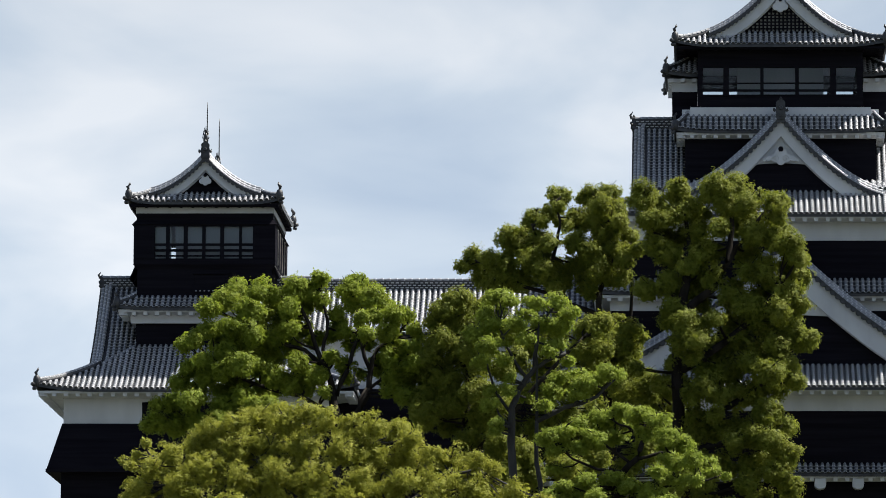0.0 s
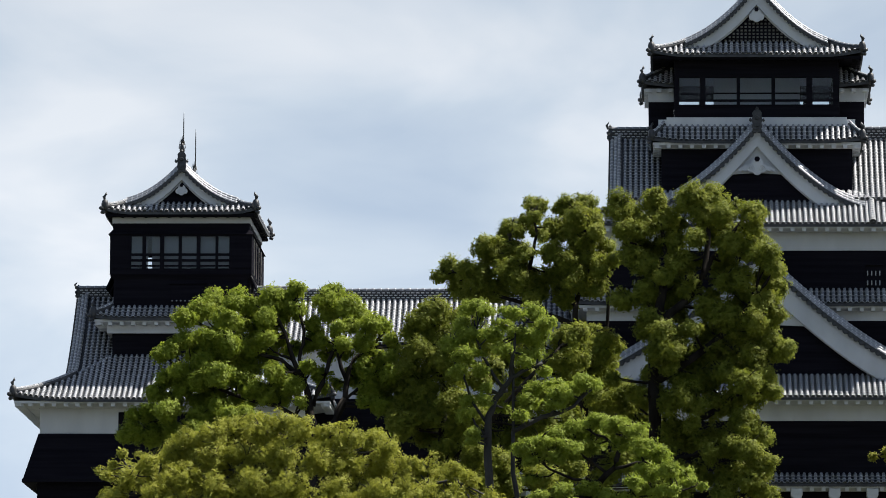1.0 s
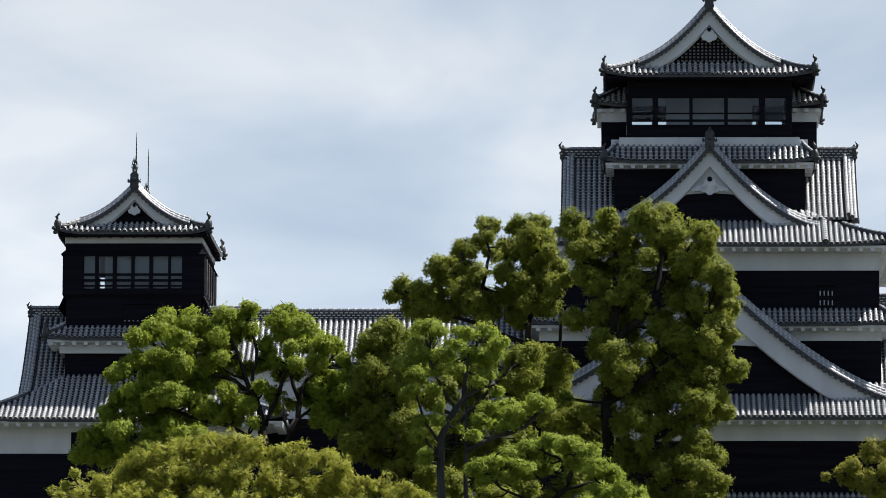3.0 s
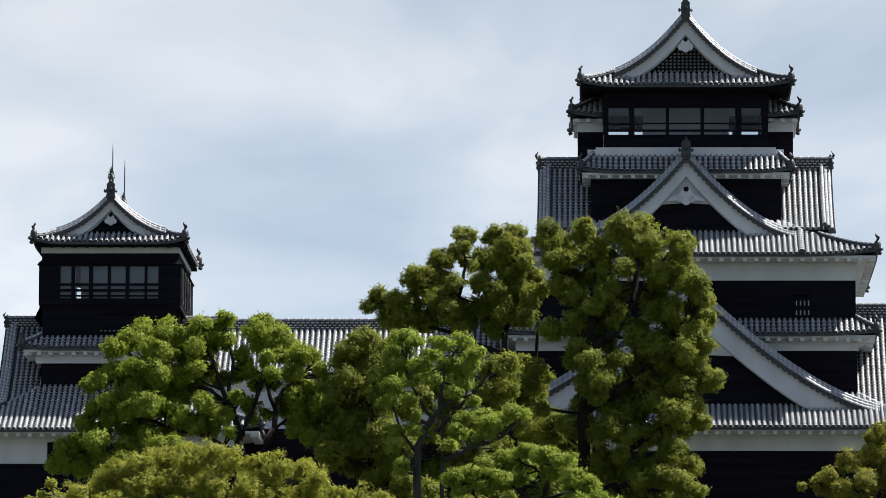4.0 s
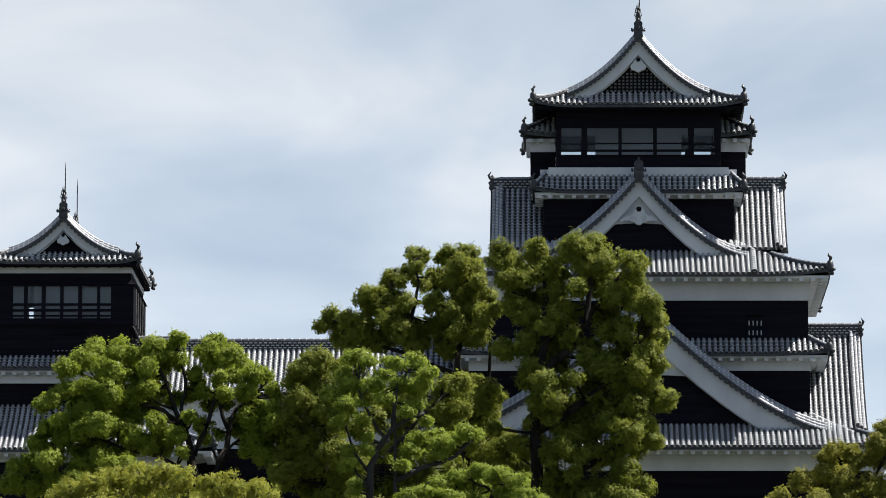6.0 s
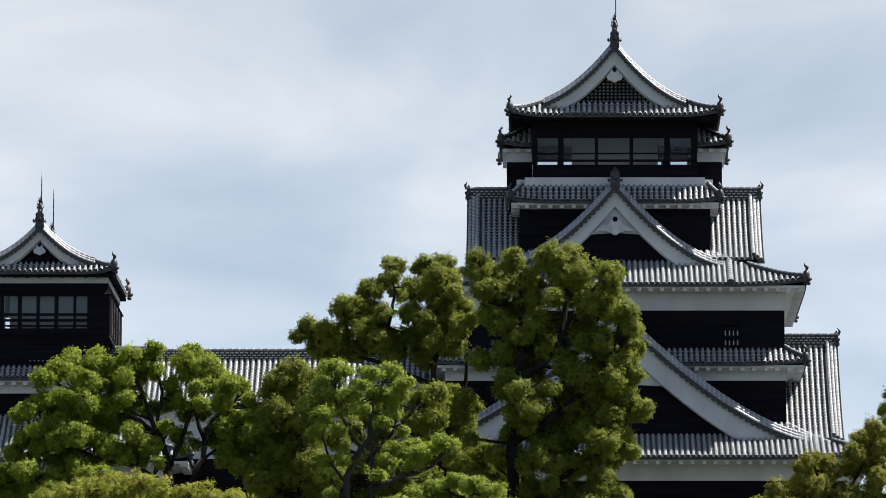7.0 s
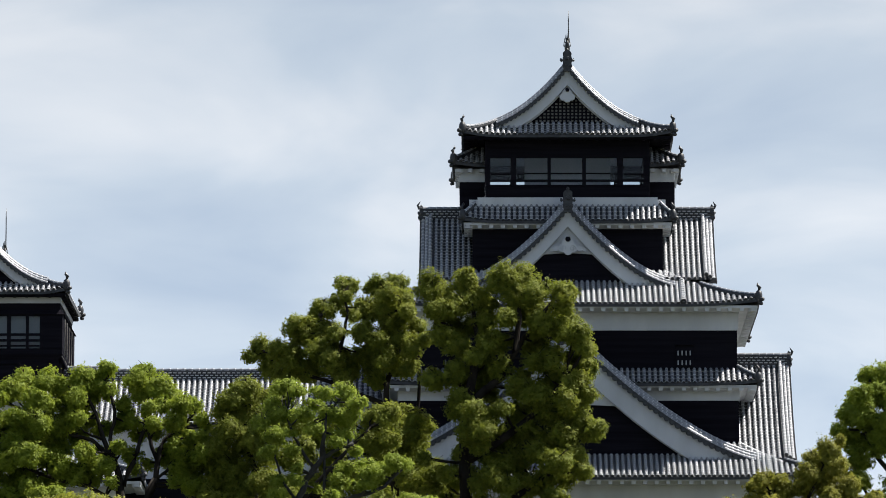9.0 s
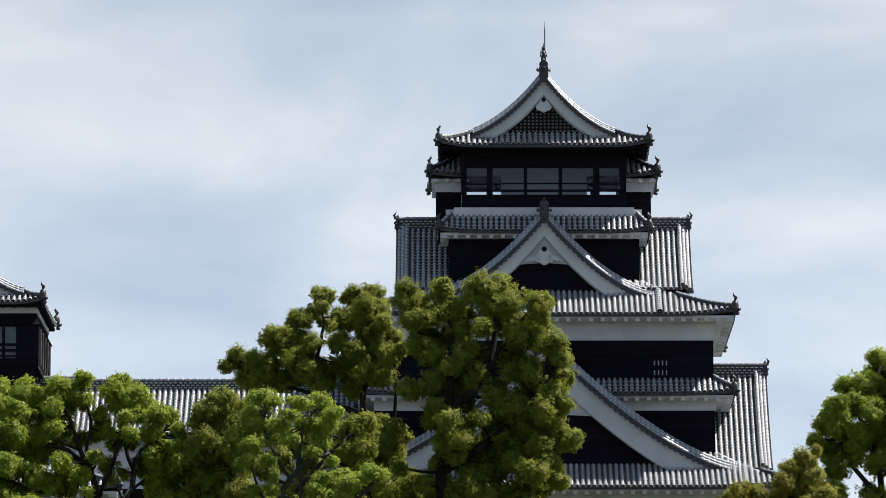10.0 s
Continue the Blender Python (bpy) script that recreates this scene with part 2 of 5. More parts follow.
def skirt_roof(name, parent, hx, hy, ix, iy, ze, zt, sag=0.3, lift=0.25, gap=0.37, sides="flrb", inner=0.0, label="", soffit=0.0, wall=None, ornament=True, dark_soffit=False, only=0, hip=1.0):
    """A hipped tiled roof round a storey: eave rectangle hx, hy at ze, top rectangle ix, iy at zt. inner: no tiles nearer to the middle than this.
    wall: half sizes of the wall below, to which a cornice runs soffit metres under the eave."""
    r = gap * 0.31

    def at(side, along, u):
        half0, half1 = (hx, ix) if side in "fb" else (hy, iy)
        dep0, dep1 = (hy, iy) if side in "fb" else (hx, ix)
        half = half0 + (half1 - half0) * u
        e = max(0.0, abs(along) / max(half0, 1e-6) - 0.62) / 0.38
        z = ze + (zt - ze) * curve01(u, sag) + lift * e * e * (1 - u)
        dep = dep0 + (dep1 - dep0) * u
        return {"f": Vector((along, -dep, z)), "b": Vector((-along, dep, z)), "r": Vector((dep, along, z)), "l": Vector((-dep, -along, z))}[side]

    deck_v, deck_f = [], []
    rows = []
    for side in sides:
        half0, half1 = (hx, ix) if side in "fb" else (hy, iy)
        nu, na = 7, 28
        for drop in (0.0, -0.14):
            base = len(deck_v)
            for i in range(nu + 1):
                for j in range(na + 1):
                    half = half0 + (half1 - half0) * i / nu
                    deck_v.append(at(side, half * (2 * j / na - 1), i / nu) + Vector((0, 0, drop)))
            for i in range(nu):
                for j in range(na):
                    a = base + i * (na + 1) + j
                    mid = sum((deck_v[q].x for q in (a, a + 1)), 0.0) / 2
                    if side in "fb" and (abs(mid) < inner or mid * only < 0):
                        continue
                    q = (a, a + 1, a + na + 2, a + na + 1)
                    deck_f.append(q if drop == 0 else q[::-1])
        base0 = len(deck_v) - 2 * (nu + 1) * (na + 1)
        for j in range(na):
            a, b = base0 + j, base0 + (nu + 1) * (na + 1) + j
            if side in "fb" and (abs(deck_v[a].x + deck_v[a + 1].x) / 2 < inner or deck_v[a].x * only < 0):
                continue
            deck_f.append((b, b + 1, a + 1, a))
        count = max(2, round(2 * half0 / gap))
        for j in range(count):
            along = -half0 + (j + 0.5) * 2 * half0 / count
            if side in "fb" and (abs(along) < inner or along * (1 if side == "f" else -1) * only < 0):
                continue
            top = 1.0 if half0 - half1 < 1e-6 else min(1.0, (half0 - abs(along)) / (half0 - half1))
            if top * (Vector(at(side, 0, 1)) - Vector(at(side, 0, 0))).length < 0.15:
                continue
            path = [at(side, along, top * k / 6) + Vector((0, 0, 0.05)) for k in range(7)]
            rows.append((path, (1, 0, 0) if side in "fb" else (0, 1, 0)))
    seen, index = {}, {}
    for q in sorted({q for face in deck_f for q in face}):
        index[q] = seen.setdefault(tuple(round(c, 3) for c in deck_v[q]), len(seen))
    deck_v, deck_f = list(seen), [tuple(index[q] for q in face) for face in deck_f]
    deck_f = [face for face in deck_f if len(set(face)) == len(face)]
    roof = link(name, mesh_from(name, deck_v, deck_f, [VALLEY_SHADE]), parent, label)
    for path, s in rows:
        link("tile_rib", row_mesh(path, s, r, pan=gap), roof)
    if wall:
        wx, wy = wall
        mat = BLACK if dark_soffit else PLASTER
        v, f = [], []
        for a, b, z in ((hx - 0.12, hy - 0.12, ze - 0.06), (hx - 0.12, hy - 0.12, ze - 0.20), (hx - 0.30, hy - 0.30, ze - 0.22), (wx, wy, ze - soffit)):
            v += [(-a, -b, z), (a, -b, z), (a, b, z), (-a, b, z)]
        for q in range(3):
            for i in range(4):
                j = (i + 1) % 4
                if inner and i in (0, 2):
                    continue
                f.append((4 * q + i, 4 * q + j, 4 * q + 4 + j, 4 * q + 4 + i))
        if not inner:
            link("cornice", mesh_from("cornice", v, f, [mat]), roof, "white plastered eave cornice" if not dark_soffit else "")
        bm = bmesh.new()
        add_box(bm, -0.07, 0.07, 0.0, 0.46, -0.25, -0.16) if dark_soffit else add_box(bm, -0.11, 0.11, 0.0, 0.46, -0.36, -0.18)
        rafter = bpy.data.meshes.new("rafter_end")
        bm.to_mesh(rafter)
        bm.free()
        rafter.materials.append(mat)
        for side in "flr":
            if side not in sides:
                continue
            half = hx if side == "f" else hy
            n = int(2 * half / 0.62)
            for i in range(n):
                a = -half + 0.35 + i * (2 * half - 0.7) / (n - 1)
                if side == "f" and (abs(a) < inner or a * only < 0):
                    continue
                ob = link("rafter_end", rafter, roof)
                ob.location = {"f": (a, -hy + 0.14, ze), "r": (hx - 0.14, a, ze), "l": (-hx + 0.14, a, ze)}[side]
                ob.rotation_euler = (0, 0, {"f": 0, "r": math.pi / 2, "l": -math.pi / 2}[side])
    # hips and their end ornaments
    for sx in (-1, 1):
        for sy in ("f", "b"):
            if sy not in sides or sx * only < 0:
                continue
            along = sx * hx if sy == "f" else -sx * hx
            alongi = sx * ix if sy == "f" else -sx * ix
            path = [at(sy, along + (alongi - along) * k * hip / 8, k * hip / 8) + Vector((0, 0, 0.10)) for k in range(9)]
            bm = bmesh.new()
            add_tube(bm, path, 0.12, 8, 1.4)
            part("hip_ridge", bm, DARK_TILE, roof, smooth=True)
            across = Vector((path[-1].y - path[0].y, path[0].x - path[-1].x, 0))
            link("hip_cap", row_mesh([p + Vector((0, 0, 0.13)) for p in path], across, 0.10, 0.3), roof)
            if ornament:
                c = path[0] + Vector((-sx * 0.05, 0.05 if sy == "f" else -0.05, 0.0))
                bm = bmesh.new()
                add_tube(bm, [c + Vector((0, 0, z)) for z in (-0.28, -0.1, 0.12, 0.3, 0.38)], [0.12, 0.19, 0.2, 0.15, 0.05], 8)
                o = Vector((sx * 0.16, -0.16 if sy == "f" else 0.16, 0))
                add_tube(bm, [c + o * 0.3 + Vector((0, 0, -0.12)), c + o + Vector((0, 0, -0.16)), c + o * 1.5 + Vector((0, 0, -0.13))], [0.1, 0.12, 0.1], 8)
                add_tube(bm, [c + o * 0.3 + Vector((0, 0, -0.34)), c + o * 1.0 + Vector((0, 0, -0.38))], [0.11, 0.1], 8)
                add_tube(bm, [c + Vector((0, 0, 0.34)), c + o * 0.3 + Vector((0, 0, 0.5)), c - o * 0.15 + Vector((-sx * 0.04, 0, 0.66)), c - o * 0.1 + Vector((-sx * 0.06, 0, 0.78))], [0.06, 0.1, 0.075, 0.012], 7)
                part("corner_ornament", bm, DARK_TILE, roof, smooth=True)
    return roof


def gable_roof(name, parent, m, w, za, rise, p, length, clip=None, gap=0.37, board=1.1, label="", wall_back=0.7, lattice=False, crest=1.0, pendant=1.0, foot_z=None, ridge_h=0.45, taper=0.1, infill=None, pend_z=None, v=1.0):
    """A gabled roof with concave slopes; its front verge lies at y = 0 of the pose m and the ridge runs back along +y."""
    clip = clip or w
    holder = link(name, None, parent, label)
    holder.matrix_local = m
    r = gap * 0.31

    def prof(x):
        return za - rise * (1 - max(0.0, 1 - abs(x) / w) ** p)

    # deck
    vs = v
    v, f = [], []
    n = 14
    xs = [clip * k / n for k in range(-n, n + 1)]
    for dz in (0, -0.16):
        for y in (0.0, length):
            for x in xs:
                v.append((x, y, prof(x) + dz))
    k = len(xs)
    for i in range(k - 1):
        f += [(i, i + 1, k + i + 1, k + i), (2 * k + i + 1, 2 * k + i, 3 * k + i, 3 * k + i + 1), (i + 1, i, 2 * k + i, 2 * k + i + 1), (k + i, k + i + 1, 3 * k + i + 1, 3 * k + i)]
    link("roof_deck", mesh_from("roof_deck", v, f, [VALLEY_SHADE]), holder)
    # tile rows down both slopes; alike, so they share a mesh a side
    for s in (-1, 1):
        me = row_mesh([(s * (clip * (1 - q / 10)), 0, prof(clip * (1 - q / 10)) + 0.05) for q in range(11)], (0, 1, 0), r, pan=gap)
        count = int((length - 0.7) / gap)
        for j in range(count):
            ob = link("tile_rib", me, holder)
            ob.location = (0, 0.85 * vs + j * gap, 0)
    # verge: two rolls of tiles along the edge, and round tile ends under them
    for s in (-1, 1):
        for y, dz, rr in ((0.12, 0.0, 0.115 * vs), (0.12 + 0.2 * vs, 0.15 * vs, 0.11 * vs), (0.12 + 0.4 * vs, 0.29 * vs, 0.11 * vs)):
            me = row_mesh([(s * clip * (1 - q / 16), y, prof(clip * (1 - q / 16)) + dz) for q in range(17)], (0, 1, 0), rr, 0.32)
            link("verge_rib", me, holder)
    bm = bmesh.new()
    add_tube(bm, [(0, -0.06, 0), (0, 0.0, 0), (0, 0.001, 0), (0, 0.35, 0)], [0.115 * vs, 0.115 * vs, 0.10 * vs, 0.10 * vs], 10)
    end = bpy.data.meshes.new("verge_tile_end")
    bmesh.ops.recalc_face_normals(bm, faces=bm.faces)
    bm.to_mesh(end)
    bm.free()
    end.materials.append(DARK_TILE)
    arc, last = 0.0, Vector((0, 0, prof(0)))
    x = 0.0
    want = 0.16
    while x < clip:
        x += 0.01
        q = Vector((x, 0, prof(x)))
        arc += (q - last).length
        last = q
        if arc >= want:
            want += 0.275 * vs
            for s in (-1, 1):
                ob = link("verge_tile", end, holder)
                ob.location = (s * x, -0.02, prof(x) - 0.13 * vs)
    # under-verge plaster strip
    def plate(nm, y0, y1, top, low, mat, lab="", reach=1.0, taper=0.0):
        vv, ff = [], []
        kk = 24
        for y in (y0, y1):
            for i in range(-kk, kk + 1):
                xx = clip * reach * i / kk
                th = low * (1 - taper * abs(i) / kk)
                vv += [(xx, y, prof(xx) - top), (xx, y, prof(xx) - top - th)]
        m2 = 2 * (2 * kk + 1)
        for i in range(2 * kk):
            a = 2 * i
            ff += [(a, a + 1, a + 3, a + 2), (m2 + a + 1, m2 + a, m2 + a + 2, m2 + a + 3), (a + 1, m2 + a + 1, m2 + a + 3, a + 3), (a, a + 2, m2 + a + 2, m2 + a)]
        ff += [(0, m2, m2 + 1, 1), (m2 - 2, m2 - 1, 2 * m2 - 1, 2 * m2 - 2)]
        return link(nm, mesh_from(nm, vv, ff, [mat]), holder, lab)
    plate("bargeboard", 0.14, 0.34, 0.18 * vs, board, PLASTER, "white plastered bargeboard", 0.985, taper)
    plate("bargeboard_inner", 0.34, 0.46, 0.18, board + 0.10, PLASTER, "", 0.97, taper)
    # wall under the gable
    base = foot_z if foot_z is not None else prof(clip) - 0.5
    v, f = [], []
    for y in (wall_back, wall_back + 0.2):
        v += [(xx, y, max(base, prof(xx) - 0.18)) for xx in xs] + [(xx, y, base) for xx in xs]
    for i in range(k - 1):
        f += [(i, k + i, k + i + 1, i + 1), (2 * k + i + 1, 3 * k + i + 1, 3 * k + i, 2 * k + i)]
    link("gable_wall", mesh_from("gable_wall", v, f, [BLACK]), holder, "black gable wall set back under the bargeboard")
    if infill:
        # plaster field that closes the top of the gable
        hw = clip
        while prof(hw) - 0.18 - 0.6 * board < infill:
            hw -= 0.02
        cols = [hw * i / 10 for i in range(-10, 11)]
        vv = [(xx, yy, zz) for yy in (0.4, 0.44) for xx in cols for zz in (infill + 0.12 * math.cos(3.14 * xx / hw / 2), prof(xx) - 0.2)]
        ff = [(2 * i, 2 * i + 2, 2 * i + 3, 2 * i + 1) for i in range(20)] + [(42 + 2 * i, 43 + 2 * i, 45 + 2 * i, 44 + 2 * i) for i in range(20)] + [(2 * i + 2, 2 * i, 42 + 2 * i, 44 + 2 * i) for i in range(20)]
        link("gable_field", mesh_from("gable_field", vv, ff, [PLASTER]), holder, "white plastered field under the ridge")
    if lattice:
        # lath lattice of pale wood before the dark
        y = wall_back - 0.05
        hgt = 56.85
        bm = bmesh.new()
        x = -clip * 0.8
        zlow = base + 0.12
        while x < clip * 0.8:
            zt = prof(x) - 0.34 - board * (1 - taper * abs(x) / clip)
            if zt > zlow:
                zz = zlow
                while zz < min(zt, hgt):
                    add_box(bm, x + 0.04, x + 0.155, y - 0.03, y, zz, zz + 0.10)
                    zz += 0.19
            x += 0.22
        part("lattice_backing", bm, STONE, holder, "pale lattice squares between black laths", kind="stuff")
    # pendant with boss
    if pendant:
        zp = pend_z or prof(0) - 0.18 - board * 1.02
        bm = bmesh.new()
        for dx, dz, rr in ((0, 0.05, 0.34), (-0.3, -0.2, 0.24), (0.3, -0.2, 0.24), (0, -0.32, 0.26), (-0.66, -0.22, 0.15), (0.66, -0.22, 0.15), (-0.9, -0.3, 0.1), (0.9, -0.3, 0.1)):
            if pendant < 1 and abs(dx) > 0.5:
                continue
            out = 0.02 - 0.012 * (abs(dx) < 0.05) - 0.006 * (dz < -0.25) + 0.004 * (dx > 0) + 0.01 * abs(dx)
            add_tube(bm, [(dx * pendant, out, zp + dz * pendant), (dx * pendant, 0.17, zp + dz * pendant)], rr * pendant, 14)
        part("gable_pendant", bm, PLASTER, holder, "white scrolled gable pendant")
        bm = bmesh.new()
        add_tube(bm, [(0, -0.08, zp + 0.3 * pendant), (0, 0.05, zp + 0.3 * pendant)], [0.13 * pendant, 0.17 * pendant], 6)
        part("pendant_boss", bm, BLACK, holder, "black hexagonal boss")
        if pendant >= 1:
            for s in (-1, 1):
                bm = bmesh.new()
                pts = []
                for q in range(15):
                    a = q * 0.55
                    rr = 0.19 * (1 - q / 18)
                    pts.append((s * (0.25 + rr * math.cos(a)) * pendant, 0.005, zp + (rr * math.sin(a) - 0.22) * pendant))
                add_tube(bm, pts, 0.022, 5)
                part("scroll_groove", bm, MORTAR, holder)
    # ridge
    top = prof(0)
    bm = bmesh.new()
    outline = [(0.2, -0.1)]
    for q in range(4):
        za_, zb_ = top + q * ridge_h / 4.2 - top, (q + 0.75) * ridge_h / 4.2
        outline += [(0.2 - 0.015 * q, za_), (0.2 - 0.015 * q, zb_), (0.13, zb_ + 0.004)]
    outline.append((0.13, ridge_h * 0.95))
    loop = [(a, z) for a, z in outline] + [(-a, z) for a, z in outline[::-1]]
    ends = [[bm.verts.new((a, y, top + z)) for a, z in loop] for y in (0.05, length)]
    bm.faces.new(ends[0])
    bm.faces.new(ends[1][::-1])
    for q in range(len(loop)):
        bm.faces.new((ends[0][(q + 1) % len(loop)], ends[0][q], ends[1][q], ends[1][(q + 1) % len(loop)]))
    part("ridge", bm, VALLEY_SHADE, holder)
    vv, ff = [], []
    for q in range(3):
        zc = top + (0.12 + 0.27 * q) * ridge_h
        y = 0.12 + 0.13 * (q % 2)
        while y < length - 0.2:
            for sx in (-1, 1):
                i = len(vv)
                xa, xb = sx * 0.12, sx * (0.235 - 0.012 * q)
                vv += [(xa, y, zc - 0.03), (xa, y + 0.17, zc - 0.03), (xb, y, zc - 0.03), (xb, y + 0.17, zc - 0.03), (xa, y, zc + 0.035), (xa, y + 0.17, zc + 0.035), (xb, y, zc + 0.02), (xb, y + 0.17, zc + 0.02)]
                ff += [(i + 2, i + 3, i + 7, i + 6), (i + 6, i + 7, i + 5, i + 4), (i, i + 1, i + 3, i + 2), (i, i + 2, i + 6, i + 4), (i + 1, i + 5, i + 7, i + 3)]
            y += 0.27
    link("ridge_course", mesh_from("ridge_course", vv, ff, [MORTAR]), holder, "pale mortared ends of the stacked ridge tiles", "stuff")
    me = row_mesh([(0, 0.02, top + ridge_h * 0.92), (0, length, top + ridge_h * 0.92)], (1, 0, 0), 0.14, 0.4)
    link("ridge_cap", me, holder)
    if crest:
        bm = bmesh.new()
        s = crest
        sil = [(0.22, -0.35), (0.30, -0.2), (0.26, 0.0), (0.30, 0.22), (0.25, 0.45), (0.27, 0.62), (0.18, 0.74), (0.06, 0.8)]
        fr, bk = [], []
        for a, z in sil:
            fr.append((a * s, z * s))
        loop = fr + [(-a, z) for a, z in fr[::-1]]
        vf = [bm.verts.new((a, -0.16 * s, top + 0.1 + z)) for a, z in loop]
        vb = [bm.verts.new((a, 0.12 * s, top + 0.1 + z)) for a, z in loop]
        bm.faces.new(vf)
        bm.faces.new(vb[::-1])
        for i in range(len(loop)):
            j = (i + 1) % len(loop)
            bm.faces.new((vf[j], vf[i], vb[i], vb[j]))
        add_tube(bm, [(0, -0.26 * s, top + 0.02), (0, -0.1, top + 0.02)], [0.13 * s, 0.13 * s], 10)
        add_tube(bm, [(0, -0.3 * s, top + 0.42 * s), (0, -0.1, top + 0.42 * s)], [0.1 * s, 0.15 * s], 10)
        for sx in (-1, 1):
            add_tube(bm, [(sx * 0.3 * s, -0.1, top + 0.25 * s), (sx * 0.38 * s, -0.1, top + 0.3 * s), (sx * 0.4 * s, -0.1, top + 0.42 * s)], [0.1 * s, 0.09 * s, 0.03], 8)
        add_tube(bm, [(0, 0, top + 0.85 * s), (0, 0, top + 0.98 * s), (0, 0, top + 1.1 * s)], [0.06 * s, 0.1 * s, 0.02], 8)
        if s < 0.8:
            add_tube(bm, [(0, -0.1, top + 0.75 * s), (0, -0.2, top + 1.05 * s), (0, -0.06, top + 1.35 * s)], [0.09, 0.07, 0.012], 6)
        part("ridge_end_ornament", bm, DARK_TILE, holder)
    return holder


def fish_finial(parent, x, y, z, s, rod):
    """A roof-end fish, head down, fins out, with a lightning rod beside it."""
    bm = bmesh.new()
    add_tube(bm, [(x, y, z), (x, y - 0.02, z + 0.2 * s), (x, y - 0.10, z + 0.45 * s), (x, y + 0.02, z + 0.75 * s), (x, y + 0.15, z + 0.95 * s)], [0.17 * s, 0.2 * s, 0.15 * s, 0.1 * s, 0.05 * s], 10)
    for dx, dz, t in ((0.22, 0.35, 0.62), (-0.22, 0.35, 0.62), (0.17, 0.62, 0.9), (-0.17, 0.62, 0.9), (0.09, 0.85, 1.15), (-0.09, 0.85, 1.15), (0, 0.9, 1.25)):
        add_tube(bm, [(x, y - 0.05, z + (dz - 0.14) * s), (x + dx * s, y, z + dz * s), (x + dx * s, y, z + t * s)], [0.06 * s, 0.05 * s, 0.012], 6)
    part("fish_finial", bm, METAL, parent, "dark fish-shaped roof finial", smooth=True)
    bm = bmesh.new()
    add_tube(bm, [(x + 0.07, y, z), (x + 0.07, y, rod - 0.6), (x + 0.07, y, rod)], [0.035, 0.03, 0.012], 6)
    part("lightning_rod", bm, METAL, parent, "thin metal lightning rod", smooth=True)


def storey(name, parent, hx, hy, z0, z1, label=""):
    return ring_box(name, hx, hy, z0, z1, 0.3, BLACK, parent, label or "black lacquered board wall")


def band(parent, hx, hy, z0, z1):
    return ring_box("plaster_band", hx, hy, z0, z1, 0.2, PLASTER, parent, "white lime plaster band under the eave")


def window_wall(parent, y, xs, z0, z1, half, wz0, wz1, rails, post, front=-1):
    """A wall with a run of openings between posts, glazed, with handrails before them."""
    t = 0.25
    ya, yb = sorted((y, y - front * t))
    box("wall_head", -half, half, ya, yb, z1, wz1, BLACK, parent, bevel=0.01)
    box("wall_apron", -half, half, ya, yb, wz0, z0, BLACK, parent, bevel=0.01)
    edges = [-half] + [q for pair in xs for q in pair] + [half]
    for a, b in zip(edges[0::2], edges[1::2]):
        box("window_post", a, b, ya - 0.02, yb + 0.02, z0, z1, BLACK, parent, bevel=0.01)
    for a, b in xs:
        w = link("window", mesh_from("window", [(a, (ya + yb) / 2, z0), (b, (ya + yb) / 2, z0), (b, (ya + yb) / 2, z1), (a, (ya + yb) / 2, z1)], [(0, 1, 2, 3)], [GLASS]), parent, "clear glass window pane")
        w.visible_shadow = False
        for rz, rh in rails:
            box("window_rail", a - 0.02, b + 0.02, *sorted((y + front * 0.03, y - front * 0.08)), rz, rz + rh, BLACK, w, bevel=0.0)


def thing(name, x, y, z, label, category, kind=""):
    ob = new(name, None)
    ob.location = (x, y, z)
    return tagged(ob, label, category, kind=kind)


# ---------------------------------------------------------------- ground and stone base
def ground_height(x, y):
    u = min(1.0, max(0.0, (y - 90) / 120))
    return 14.0 * u * u * (3 - 2 * u) * (0.75 + 0.25 * math.exp(-(x / 220) ** 2))


def make_ground():
    ys = sorted(set(list(range(-3000, -200, 400)) + list(range(-200, 500, 10)) + list(range(500, 4600, 400))))
    xs = sorted(set(list(range(-3000, -200, 400)) + list(range(-200, 201, 20)) + list(range(600, 3001, 400))))
    v = [(x, y, ground_height(x, y) if y < 900 else 14.0 * 0.75) for y in ys for x in xs]
    k = len(xs)
    f = [(i * k + j, i * k + j + 1, (i + 1) * k + j + 1, (i + 1) * k + j) for i in range(len(ys) - 1) for j in range(k - 1)]
    g = new("ground", mesh_from("ground", v, f, [GRASS], smooth=True))
    tagged(g, "grassy ground that climbs to the castle hill", "ground", kind="structure")


